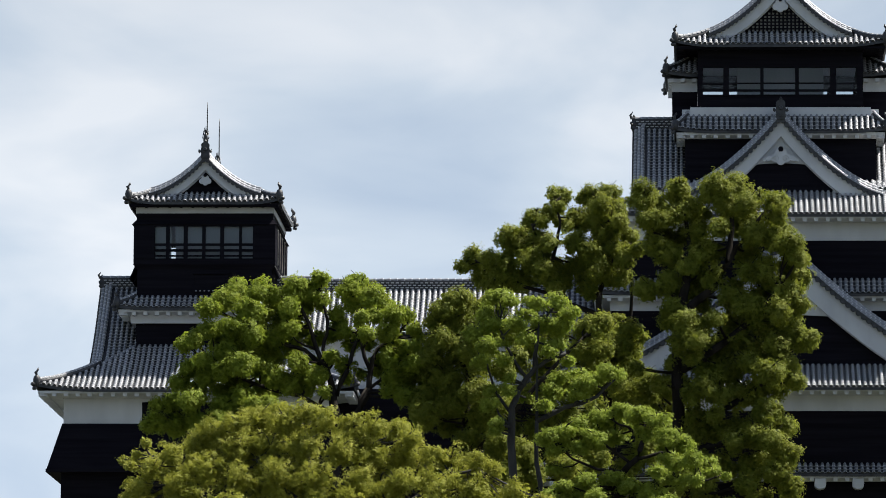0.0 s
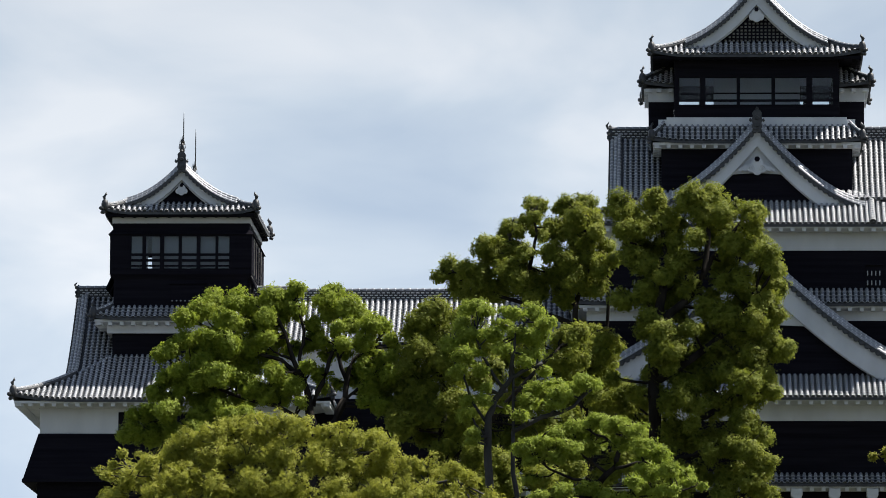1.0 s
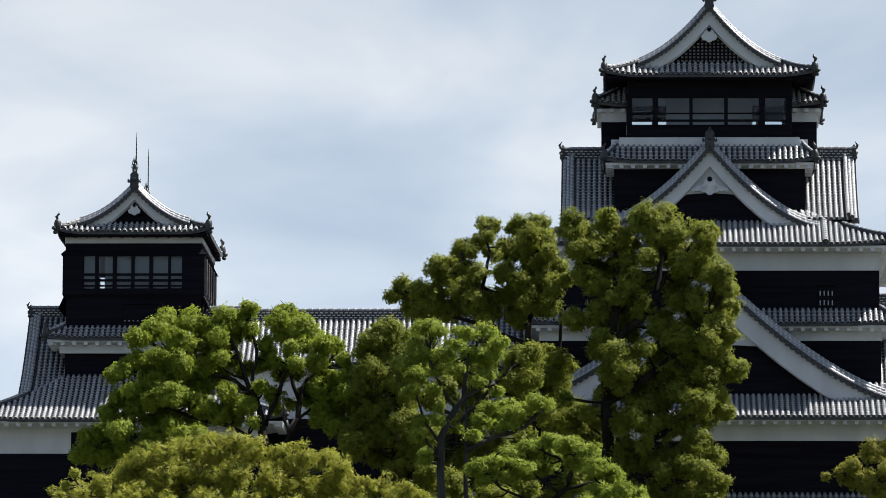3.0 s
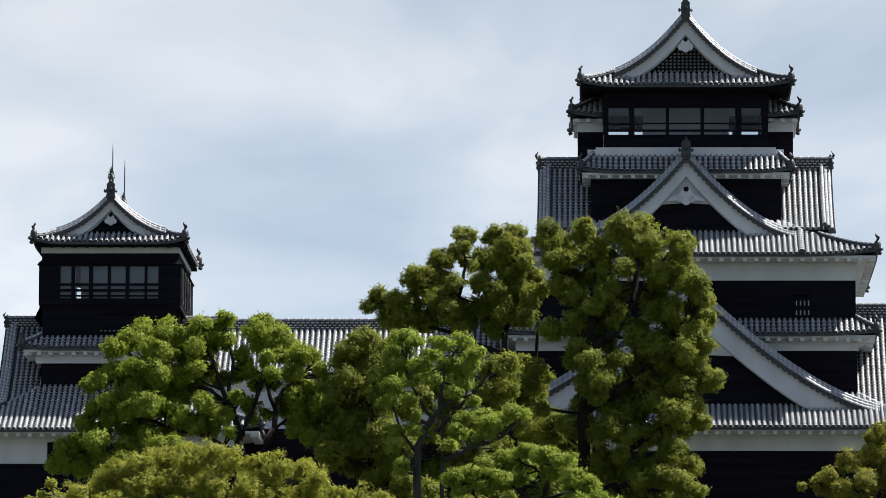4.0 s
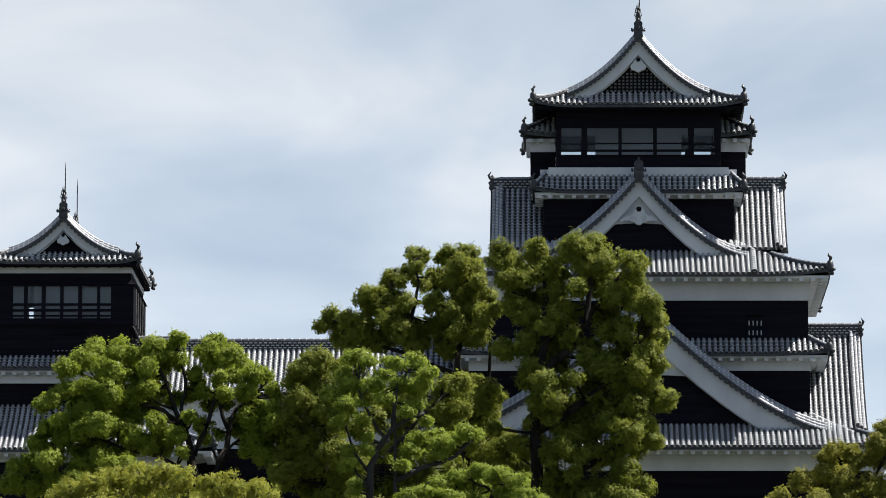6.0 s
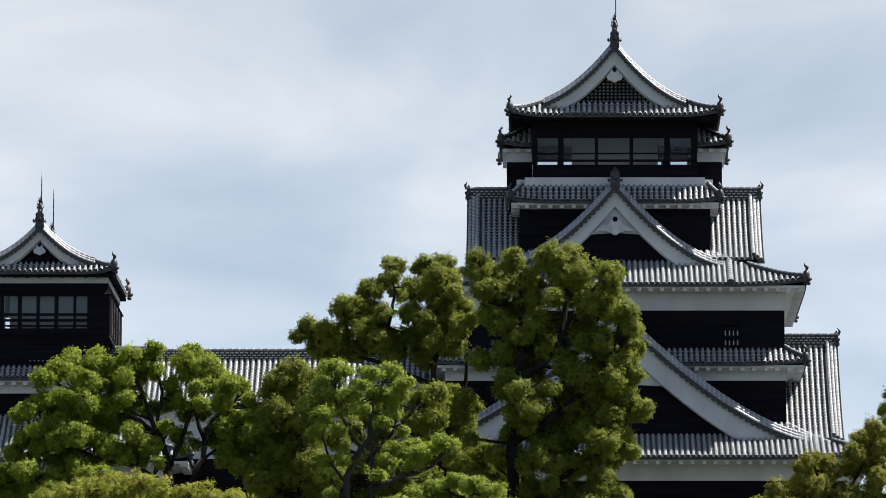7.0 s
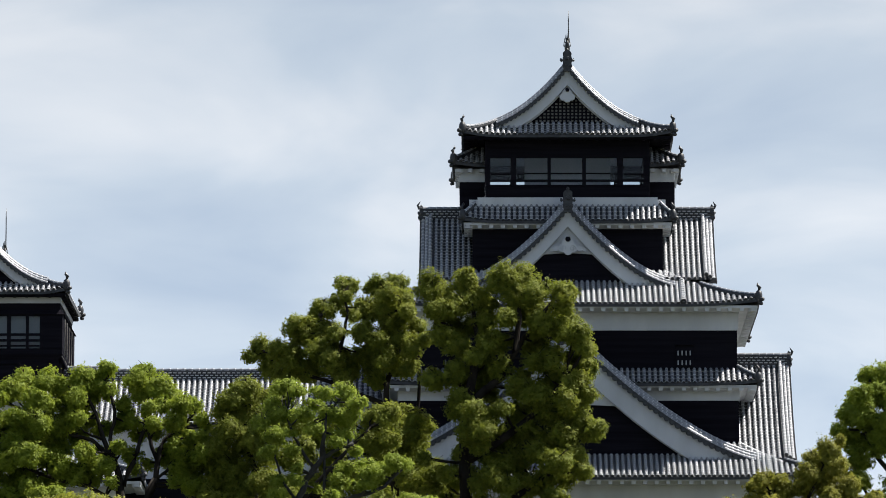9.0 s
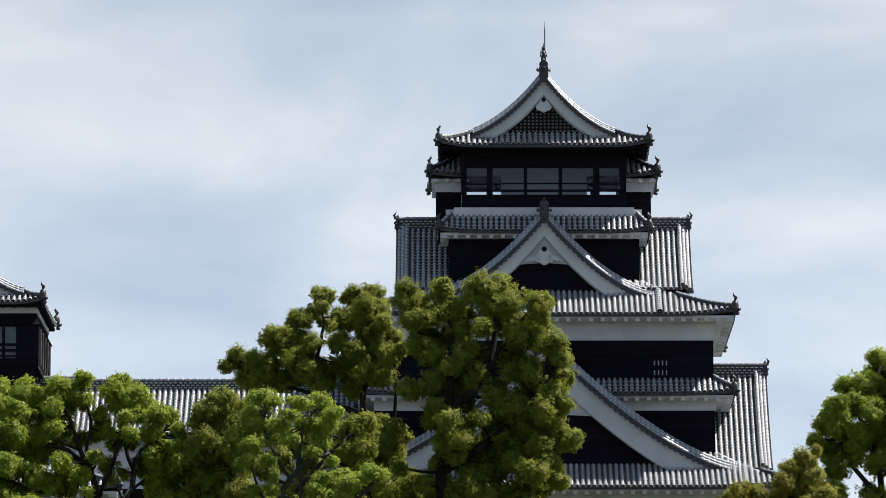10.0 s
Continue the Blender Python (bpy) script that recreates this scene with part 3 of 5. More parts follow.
def stone_base(name, x, y, hx, hy, z0, z1, batter, label):
    """A battered dry-stone base; the courses are blocks of uneven length."""
    base = thing(name, x, y, 0, label, "stone base", kind="structure")
    ring_box("core", hx - 0.15, hy - 0.15, z0, z1 - 0.05, 1.0, STONE, base, hx1=hx + batter - 0.15, hy1=hy + batter - 0.15)
    rnd = random.Random(len(name) + int(x))
    v, f = [], []
    n = int((z1 - z0) / 0.8)
    for i in range(n):
        za, zb = z0 + (z1 - z0) * i / n, z0 + (z1 - z0) * (i + 1) / n - 0.04
        for side in range(4):
            ha = hx + batter * (1 - (i + 0.5) / n)
            hb = hy + batter * (1 - (i + 0.5) / n)
            half, dep = (ha, hb) if side % 2 == 0 else (hb, ha)
            a = -half
            while a < half - 0.2:
                b = min(half, a + rnd.uniform(0.8, 1.7))
                o = dep + rnd.uniform(-0.03, 0.05)
                q = []
                for aa, zz, out in ((a, za, 0), (b - 0.04, za, 0), (b - 0.04, zb, 0), (a, zb, 0), (a + 0.07, za + 0.06, 0.1), (b - 0.11, za + 0.06, 0.1), (b - 0.11, zb - 0.06, 0.1), (a + 0.07, zb - 0.06, 0.1)):
                    d = o + out - 0.1
                    q.append({0: (aa, -d, zz), 1: (d, aa, zz), 2: (-aa, d, zz), 3: (-d, -aa, zz)}[side])
                s = len(v)
                v += q
                f += [(s + 4, s + 5, s + 6, s + 7)] + [(s + c, s + (c + 1) % 4, s + 4 + (c + 1) % 4, s + 4 + c) for c in range(4)]
                a = b
    link("stone_courses", mesh_from("stone_courses", v, f, [STONE]), base, kind="stuff")


make_ground()
stone_base("keep_stone_base", 4.28, 312.2, 12.3, 9.2, 13.0, 27.0, 3.5, "battered dry-stone base under the great keep")
stone_base("turret_stone_base", -27.3, 310.7, 7.3, 7.7, 13.0, 26.0, 3.0, "battered dry-stone base under the small keep")


# ---------------------------------------------------------------- great keep
def great_keep():
    k = thing("castle_keep", 4.28, 312.2, 0, "tall black and white castle keep with stacked grey tile roofs", "castle keep")
    G = 0.305
    # first storey with its skirt over the corbels
    storey("wall_foot", k, 12.3, 9.1, 26.8, 30.0)
    skirt_roof("skirt_roof", k, 13.2, 10.1, 12.4, 9.3, 30.22, 30.80, 0.1, 0.1, G, label="narrow tiled skirt roof", soffit=0.35, wall=(12.5, 9.4))
    for i in range(13):
        x = -12.2 + i * 2.03
        bm = bmesh.new()
        add_box(bm, x - 0.31, x + 0.31, -10.0, -9.1, 29.62, 30.0, 0.03)
        add_tube(bm, [(x, -9.98, 29.66), (x, -9.1, 29.66)], 0.31, 12, 0.75)
        part("corbel", bm, PLASTER, k, "white rounded corbel under the skirt roof")
    storey("wall_first", k, 12.4, 9.2, 30.4, 34.2)
    band(k, 12.46, 9.26, 33.70, 34.66)
    skirt_roof("first_roof", k, 13.7, 10.6, 9.2, 6.4, 34.83, 37.15, 0.28, 0.3, G, label="wide grey tile roof", hip=0.46, soffit=0.3, wall=(12.5, 9.3))
    # great front gable and side gables
    for s, nm in ((1, "front_gable"), (-1, "rear_gable")):
        gable_roof(nm, k, pose(0, -8.3 * s, 0, 0, 0, 0 if s > 0 else 180), 11.0, 42.95, 7.12, 1.55, 2.4, gap=G, v=1.3, board=1.38, taper=0.08, infill=38.95, pend_z=40.2, label="great gable with curved white bargeboard", foot_z=35.4, crest=1.3, pendant=1.3, wall_back=0.6)
    for s in (-1, 1):
        gable_roof("side_gable", k, pose(s * 12.35, 0, 0, 0, 0, 90 * s), 6.6, 42.3, 6.1, 1.35, 3.2, gap=G, board=1.1, label="side gable with steep tiled slope", foot_z=35.6, crest=0.7, pendant=1.0, ridge_h=0.55)
    # second storey
    storey("wall_second", k, 9.27, 6.5, 36.4, 39.6)
    band(k, 9.32, 6.56, 39.46, 40.2)
    skirt_roof("second_skirt", k, 10.35, 7.35, 9.2, 6.4, 40.29, 41.18, 0.15, 0.2, G, label="narrow grey tile skirt roof", soffit=0.3, wall=(9.35, 6.6))
    storey("wall_third", k, 9.2, 6.4, 40.9, 43.6)
    band(k, 9.26, 6.46, 43.33, 44.4)
    # barred window in the third storey
    for s in (-1, 1):
        w = box("barred_window", s * 6.34 - 0.5, s * 6.34 + 0.5, -6.44, -6.38, 41.35, 42.6, BLACK, k, "small black window with white plastered bars")
        for i in range(4):
            for z in (41.42, 41.95):
                box("window_bar", s * 6.34 - 0.40 + i * 0.22, s * 6.34 - 0.33 + i * 0.22, -6.50, -6.44, z, z + 0.26, BLIND, w, bevel=0.01)
        box("window_hood", s * 6.34 - 0.52, s * 6.34 + 0.52, -6.62, -6.44, 42.5, 42.56, BLACK, w)
    skirt_roof("third_roof", k, 10.4, 7.6, 5.3, 3.9, 44.62, 46.95, 0.28, 0.3, G, label="broad grey tile roof", hip=0.62, soffit=0.3, wall=(9.3, 6.5))
    gable_roof("upper_front_gable", k, pose(0, -5.35, 0), 6.2, 50.42, 4.5, 1.65, 1.6, gap=G, v=1.2, board=0.92, taper=0.0, infill=47.7, pend_z=48.25, label="gable with curved white bargeboard", foot_z=45.4, crest=0.95, pendant=1.0, wall_back=0.45)
    gable_roof("upper_rear_gable", k, pose(0, 5.35, 0, 0, 0, 180), 6.2, 50.42, 4.5, 1.65, 1.6, gap=G, v=1.2, board=0.92, taper=0.0, infill=47.7, pend_z=48.25, label="gable with curved white bargeboard", foot_z=45.4, crest=0.95, pendant=1.0, wall_back=0.45)
    for s in (-1, 1):
        gable_roof("upper_side_gable", k, pose(s * 8.12, 0, 0, 0, 0, 90 * s), 5.0, 50.55, 4.2, 1.4, 3.2, gap=G, board=0.9, label="side gable with steep tiled slope", foot_z=45.6, crest=0.7, pendant=0.8, ridge_h=0.55)
    for s in (-1, 1):
        for nm, x, hy_, run, z0, rise, top_u in (("first", 10.75, 10.6, 4.2, 34.83, 2.32, 0.62), ("third", 6.25, 7.6, 3.7, 44.62, 2.33, 0.75)):
            path = [(s * x, -(hy_ - run * u), z0 + rise * curve01(u, 0.28) + 0.13) for u in (q / 8 * top_u for q in range(9))]
            link("descending_ridge", row_mesh(path, (1, 0, 0), 0.17, 0.3), k)
    # fourth storey
    storey("wall_fourth", k, 5.25, 3.85, 45.8, 49.9)
    skirt_roof("fourth_skirt", k, 5.85, 4.65, 5.1, 3.95, 49.66, 50.62, 0.15, 0.2, G, label="grey tile skirt roof", soffit=0.35, wall=(5.3, 4.0))
    ring_box("plaster_band", 5.42, 3.75, 50.45, 51.0, 0.2, PLASTER, k, "white lime plaster band")
    ring_box("plaster_band", 4.97, 4.02, 50.58, 51.08, 0.2, PLASTER, k, "white lime plaster band")
    # top storey with its lookout room
    xs = [(-4.26, -3.14), (-2.82, -1.10), (-0.92, 0.82), (1.02, 2.74), (3.08, 4.2)]
    box("room_floor", -4.5, 4.5, -3.8, 3.8, 51.0, 51.16, ROOM, k)
    box("room_ceiling", -4.5, 4.5, -3.8, 3.8, 54.1, 54.25, ROOM, k)
    box("room_core", -2.35, 2.45, -0.6, 0.6, 51.16, 54.1, ROOM, k)
    for front in (-1, 1):
        window_wall(k, front * 3.95, xs, 51.70, 53.32, 4.55, 51.0, 54.4, [(51.70, 0.10), (51.97, 0.12), (52.40, 0.07)], 0.2, front)
    for s in (-1, 1):
        box("room_end_wall", *sorted((s * 4.3, s * 4.55)), -3.7, 3.7, 51.16, 54.4, BLACK, k)
        # side wings with roofs of their own
        box("wing_body", *sorted((s * 4.56, s * 5.97)), -2.4, 2.4, 50.7, 52.6, BLACK, k, "black side wing")
        box("wing_band", *sorted((s * 4.57, s * 6.0)), -2.45, 2.45, 52.2, 52.95, PLASTER, k, "white lime plaster band")
    for s in (-1, 1):
        skirt_roof("wing_roof", k, 6.36, 3.05, 4.58, 1.3, 53.06, 54.4, 0.15, 0.22, G, inner=4.58, only=s, sides="fbr" if s > 0 else "fbl", label="small tiled roof on a side wing", soffit=0.35, wall=(6.0, 2.45))
    skirt_roof("top_skirt", k, 5.85, 5.0, 3.9, 3.95, 54.42, 55.24, 0.2, 0.28, G, label="grey tile skirt of the top roof", soffit=0.12, wall=(4.6, 4.0), dark_soffit=True)
    for s in (1, -1):
        gable_roof("top_gable", k, pose(0, -4.45 * s, 0, 0, 0, 0 if s > 0 else 180), 5.85, 58.42, 3.6, 2.12, 4.45, clip=3.9, gap=G, board=0.9, taper=0.4, pend_z=56.8, label="top gable with lattice and white bargeboard", foot_z=55.2, lattice=True, crest=0.9, pendant=0.8, wall_back=0.5)
        fish_finial(k, 0, -4.3 * s, 59.25, 0.8, 61.5)


# ---------------------------------------------------------------- small keep
def small_keep():
    k = thing("small_castle_keep", -27.3, 310.7, 0, "small black and white castle keep with grey tile roofs", "castle keep")
    G = 0.295
    storey("wall_foot", k, 7.35, 7.75, 25.8, 30.6)
    ring_box("flared_skirt", 7.32, 7.72, 30.46, 32.98, 0.2, BLACK, k, "black boarded skirt flaring outward", hx1=8.05, hy1=8.45)
    ring_box("skirt_sill", 8.1, 8.5, 30.28, 30.46, 0.9, BLACK, k)
    ring_box("plaster_wall", 7.26, 7.66, 32.9, 34.5, 0.3, PLASTER, k, "white lime plaster wall")
    box("dark_shutter", -3.0, 3.0, -7.70, -7.60, 32.98, 34.15, BLACK, k, "black shuttered opening in the plaster")
    skirt_roof("broad_roof", k, 8.65, 9.0, 3.7, 4.35, 34.70, 37.6, 0.28, 0.32, G, label="broad grey tile roof", hip=0.64, soffit=0.35, wall=(7.3, 7.7))
    for s in (-1, 1):
        gable_roof("side_gable", k, pose(s * 6.1, 0, 0, 0, 0, 90 * s), 6.0, 41.45, 5.3, 1.3, 2.6, gap=G, board=0.8, label="side gable with steep tiled slope", foot_z=35.6, crest=0.6, pendant=0.7, ridge_h=0.5)
    storey("wall_middle", k, 3.72, 4.4, 36.8, 38.9)
    band(k, 4.0, 4.65, 38.82, 39.5)
    skirt_roof("middle_skirt", k, 4.75, 5.35, 3.75, 4.35, 39.57, 40.30, 0.12, 0.18, G, label="narrow grey tile skirt roof", soffit=0.28, wall=(4.05, 4.7))
    storey("wall_upper", k, 3.7, 4.3, 40.1, 42.1)
    # lookout storey, flared at head and foot
    ring_box("flared_foot", 3.92, 4.52, 41.78, 42.10, 0.2, BLACK, k, hx1=3.66, hy1=4.26)
    ring_box("flared_head", 3.74, 4.34, 44.3, 44.6, 0.2, BLACK, k, hx1=4.0, hy1=4.6)
    ring_box("wall_head", 3.76, 4.36, 44.5, 45.0, 0.2, BLACK, k)
    xs = [(-2.74, -2.12), (-1.93, -1.15), (-0.94, -0.13), (0.04, 0.86), (1.06, 1.90), (2.04, 2.66)]
    box("room_floor", -3.6, 3.6, -4.2, 4.2, 42.0, 42.12, ROOM, k)
    box("room_ceiling", -3.6, 3.6, -4.2, 4.2, 44.4, 44.5, ROOM, k)
    for front in (-1, 1):
        window_wall(k, front * 4.5, xs, 42.42, 44.22, 3.9, 42.1, 44.4, [(43.12, 0.13), (42.80, 0.13), (42.52, 0.08)], 0.2, front)
    for s in (-1, 1):
        # side walls with tall openings between posts; their sunlit edges are painted pale
        box("side_wall_apron", *sorted((s * 3.66, s * 3.9)), -4.25, 4.25, 42.1, 42.3, BLACK, k)
        box("side_wall_head", *sorted((s * 3.66, s * 3.9)), -4.25, 4.25, 44.1, 44.4, BLACK, k)
        for y0, y1 in ((-4.25, -3.1), (-1.9, -1.5), (-0.2, 0.2), (1.5, 1.9), (3.1, 4.25)):
            box("side_post", *sorted((s * 3.66, s * 3.92)), y0, y1, 42.3, 44.1, BLACK, k)
        for y0 in (-3.1, -1.5, 0.2, 1.9):
            box("post_edge", *sorted((s * 3.90, s * 3.96)), y0 - 0.07, y0 + 0.01, 42.2, 44.2, STONE, k, "weathered grey post edge", bevel=0.01)
            box("side_shutter", *sorted((s * 3.70, s * 3.75)), y0, y0 + 1.3, 42.3, 44.1, BLACK, k)
        for y0 in (-4.2, -2.2, 0.0, 2.0):
            bm = bmesh.new()
            add_box(bm, -0.04, 0.04, 0.0, 1.5, -0.75, 0.0, 0.01)
            flap = part("propped_shutter", bm, BLACK, k, "black shutter propped open under the lookout")
            flap.matrix_local = pose(s * 3.82, y0, 42.0, 0, -24 * s, 0)
            box("shutter_rail", *sorted((s * 0.02, s * 0.08)), -0.02, 1.52, -0.02, 0.05, STONE, flap, "weathered grey rail", bevel=0.01)
    box("hatch", -0.55, 1.3, -4.335, -4.29, 40.55, 41.55, BLACK, k, "black shuttered hatch in the board wall")
    box("hatch_head", -0.65, 1.4, -4.42, -4.30, 41.55, 41.66, BLACK, k)
    for i in range(8):
        box("hatch_stud", -0.5 + i * 0.235, -0.42 + i * 0.235, -4.38, -4.335, 40.62, 40.67, BLIND, k, bevel=0.0)
    for a, b in ((-2.9, -1.86), (-1.62, 2.8)):
        box("roller_blind", a, b, -4.05, -4.02, 42.2, 44.35, BLIND, k, "pale grey roller blind behind the panes", bevel=0.0)
    band(k, 3.8, 4.4, 44.93, 45.5)
    skirt_roof("top_skirt", k, 4.2, 5.2, 3.0, 4.2, 45.45, 46.05, 0.2, 0.24, G, label="grey tile skirt of the top roof", soffit=0.2, wall=(3.85, 4.45), dark_soffit=True)
    for s in (1, -1):
        gable_roof("top_gable", k, pose(0, -4.6 * s, 0, 0, 0, 0 if s > 0 else 180), 4.2, 48.08, 2.18, 2.2, 4.6, clip=3.05, gap=G, board=0.55, pend_z=46.82, label="top gable with white bargeboard", foot_z=45.9, crest=0.85, pendant=0.62, wall_back=0.45, ridge_h=0.4)
        fish_finial(k, 0, -4.4 if s > 0 else 3.3, 48.85 if s > 0 else 48.6, 0.75, 51.1 if s > 0 else 51.4)


# ---------------------------------------------------------------- gallery between the keeps
def gallery():
    g = thing("gallery", -15.6, 309.2, 0, "low connecting gallery with tiled ridge and white wall", "castle building")
    gable_roof("gallery_roof", g, pose(7.6, 0, 0, 0, 0, 90), 4.2, 41.1, 3.0, 1.2, 15.2, gap=0.31, board=0.5, label="long grey tile roof", foot_z=37.0, crest=0.0, pendant=0.0, ridge_h=0.5)
    ring_box("plaster_wall", 7.4, 3.3, 35.2, 38.4, 0.3, PLASTER, g, "white lime plaster wall")
    ring_box("board_wall", 7.42, 3.34, 26.0, 35.2, 0.3, BLACK, g, "black boarded wall")
    stone_base("gallery_stone_base", -15.6, 309.2, 7.4, 3.4, 13.0, 26.0, 1.0, "dry-stone base under the connecting gallery")


great_keep()
small_keep()
gallery()


# ---------------------------------------------------------------- trees
def make_tree(name, y, base, boughs_at, limbs, leaf, bark, label, seed, size=0.1, depth=3.0, flat=0.9, cover=1.0, sprays=0.12, heap=9, spread=0.66, rough=0.26, full=1.1, back=True, fill=0, inner=()):
    """A trunk with limbs, and boughs that end in billows of leaf tufts. boughs_at: x, z, radius of each billow; limbs: radius at foot and tip, points x, z."""
    rng = np.random.default_rng(seed)
    bx, bz = base, ground_height(base, y)
    t = tagged(thing(name, bx, y, bz, label, "tree"), group="trees before the castle")
    tall, low = max(b[1] for b in boughs_at), min(b[1] for b in boughs_at)
    cx = sum(b[0] for b in boughs_at) / len(boughs_at)
    wide = max(abs(b[0] - cx) for b in boughs_at) + 0.1

    def placed(x, z, dy):
        near = 1 + dy / y
        return Vector((x * near - bx, dy, 1.6 + (z - 1.6) * near - bz))

    def bulge(x, z):
        return -depth * (0.1 + 0.9 * (tall - z) / max(1.0, tall - low)) * math.sqrt(max(0.1, 1 - 0.6 * ((x - cx) / wide) ** 2))

    boughs = []
    for x, z, r in boughs_at:
        r *= full
        dy = bulge(x, z) + rng.uniform(-1.0, 1.0)
        boughs.append((placed(x, z, dy), r, 1.0))
        if back:
            # the far half of the crown
            boughs.append((placed(x, z - 0.15 * r, dy + rng.uniform(1.6, 3.2) * min(1.0, r)), r * 0.86, 0.3))
    for x, z, r in inner:
        # shaded boughs deep in the crown
        boughs.append((placed(x, z, bulge(x, z) + rng.uniform(1.8, 2.8)), r * full * 1.15, 0.7))
    for _ in range(fill):
        # inner boughs that close the crown behind the outer ones
        x0, z0, r0 = boughs_at[rng.integers(0, len(boughs_at))]
        close = sorted(boughs_at, key=lambda o: (o[0] - x0) ** 2 + (o[1] - z0) ** 2)[1:6]
        x1, z1, r1 = close[rng.integers(0, len(close))]
        x, z, r = (x0 + x1) / 2 + rng.normal(0, 0.15), (z0 + z1) / 2 - 0.2 * r0, 0.55 * (r0 + r1)
        boughs.append((placed(x, z, bulge(x, z) + rng.uniform(1.2, 2.6)), r, 0.5))
    P, N, S = [], [], []
    for c, r, dense in boughs:
        # every billow is a heap of smaller ones, with loose sprays at its rim
        shape = rng.uniform(0.82, 1.18, 3) * np.array((1, 1, flat))
        d = rng.normal(size=(heap, 3))
        d[:, 2] += 0.15
        d /= np.linalg.norm(d, axis=1)[:, None]
        cs = np.array(c) + d * r * rng.uniform(0.15, spread, (heap, 1)) * shape
        rs = r * rng.uniform(0.7, 1.25, heap) * 1.35 / heap ** 0.5
        for cc, rr in zip(cs, rs):
            m = int(cover * dense * 28 * (rr / size) ** 2 + 8)
            tufts = max(4, m // 9)
            e = rng.normal(size=(tufts, 3))
            e /= np.linalg.norm(e, axis=1)[:, None]
            out = 1.04 - 0.5 * rng.random(tufts) ** 1.5
            stray = rng.random(tufts) < sprays
            out[stray] = rng.uniform(1.0, 1.55, stray.sum())
            at_ = cc + e * (rr * out)[:, None] * np.array((1, 1, flat))
            lean = e * 0.45 + (at_ - np.array(c)) * (0.5 / r) + rng.normal(0, rough, (tufts, 3)) + np.array((0.16, -0.04, 0.45))
            own = rng.integers(0, tufts, m)
            P.append(at_[own] + rng.normal(0, size * 0.75, (m, 3)))
            nn = lean[own] + rng.normal(0, 0.22, (m, 3))
            N.append(nn / np.linalg.norm(nn, axis=1)[:, None])
            S.append(size * rng.uniform(0.65, 1.3, m) / dense ** 0.4)
    P, N, S = np.concatenate(P), np.concatenate(N), np.concatenate(S)
    a = np.cross(N, rng.normal(size=N.shape))
    a /= np.linalg.norm(a, axis=1)[:, None]
    b = np.cross(N, a)
    s = S[:, None]
    leaves = np.stack([P - a * s * 0.45 - b * s * 0.42, P - a * s * 0.45 + b * s * 0.42, P + a * s * 0.68], 1).reshape(-1, 3)
    me = bpy.data.meshes.new("crown")
    n = len(P)
    me.vertices.add(3 * n)
    me.loops.add(3 * n)
    me.polygons.add(n)
    me.vertices.foreach_set("co", leaves.astype(np.float32).ravel())
    me.loops.foreach_set("vertex_index", np.arange(3 * n, dtype=np.int32))
    me.polygons.foreach_set("loop_start", np.arange(0, 3 * n, 3, dtype=np.int32))
    me.polygons.foreach_set("loop_total", np.full(n, 3, dtype=np.int32))
    me.update(calc_edges=True)
    me.materials.append(leaf)
    link("crown", me, t, kind="stuff")
    # trunk and limbs
    rnd = random.Random(seed)
    stems = []
    for i, (r0, r1, pts) in enumerate(limbs):
        path = []
        for j, (x, z) in enumerate(pts):
            path.append(placed(x, z, 0.55 * bulge(x, z) if z < tall else 0.0))
            if j < len(pts) - 1:
                x2, z2 = (x + pts[j + 1][0]) / 2 + rnd.uniform(-0.07, 0.07), (z + pts[j + 1][1]) / 2 + rnd.uniform(-0.07, 0.07)
                path.append(placed(x2, z2, 0.55 * bulge(x2, z2) + rnd.uniform(-0.15, 0.15)))
        if i == 0:
            path.insert(0, Vector((0, 0, -0.6)))
        elif pts[0][1] < low - 1:
            path.insert(0, Vector((path[0].x, path[0].y * 0.5, -0.6)))
        radii = [r0 + (r1 - r0) * j / (len(path) - 1) for j in range(len(path))]
        bm = bmesh.new()
        add_tube(bm, path, radii, 9)
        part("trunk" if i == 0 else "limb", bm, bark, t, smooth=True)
        for pa, pb, ra in zip(path[1:], path[2:], radii[1:]):
            stems += [(pa.lerp(pb, q / 4), ra) for q in range(4)]
    for c, r, dense in boughs:
        tip = c + Vector((0, 0, 0.2 * r))
        src, g = min(stems, key=lambda s_: (s_[0] - tip).length + max(0, s_[0].z - tip.z) * 1.2)
        mid = src.lerp(tip, 0.5) + Vector((rnd.uniform(-0.2, 0.2), rnd.uniform(-0.2, 0.2), -0.12 * r))
        bm = bmesh.new()
        add_tube(bm, [src, mid, tip], [min(0.07, g * 0.7), min(0.05, g * 0.5), 0.02], 6)
        for q in range(4):
            o = Vector((rnd.uniform(-1, 1), rnd.uniform(-1, 0.4), rnd.uniform(-0.2, 1))) * r * 0.7
            add_tube(bm, [mid.lerp(tip, 0.7), tip + o * 0.5, tip + o], [0.03, 0.02, 0.007], 5)
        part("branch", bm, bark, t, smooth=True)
    return t


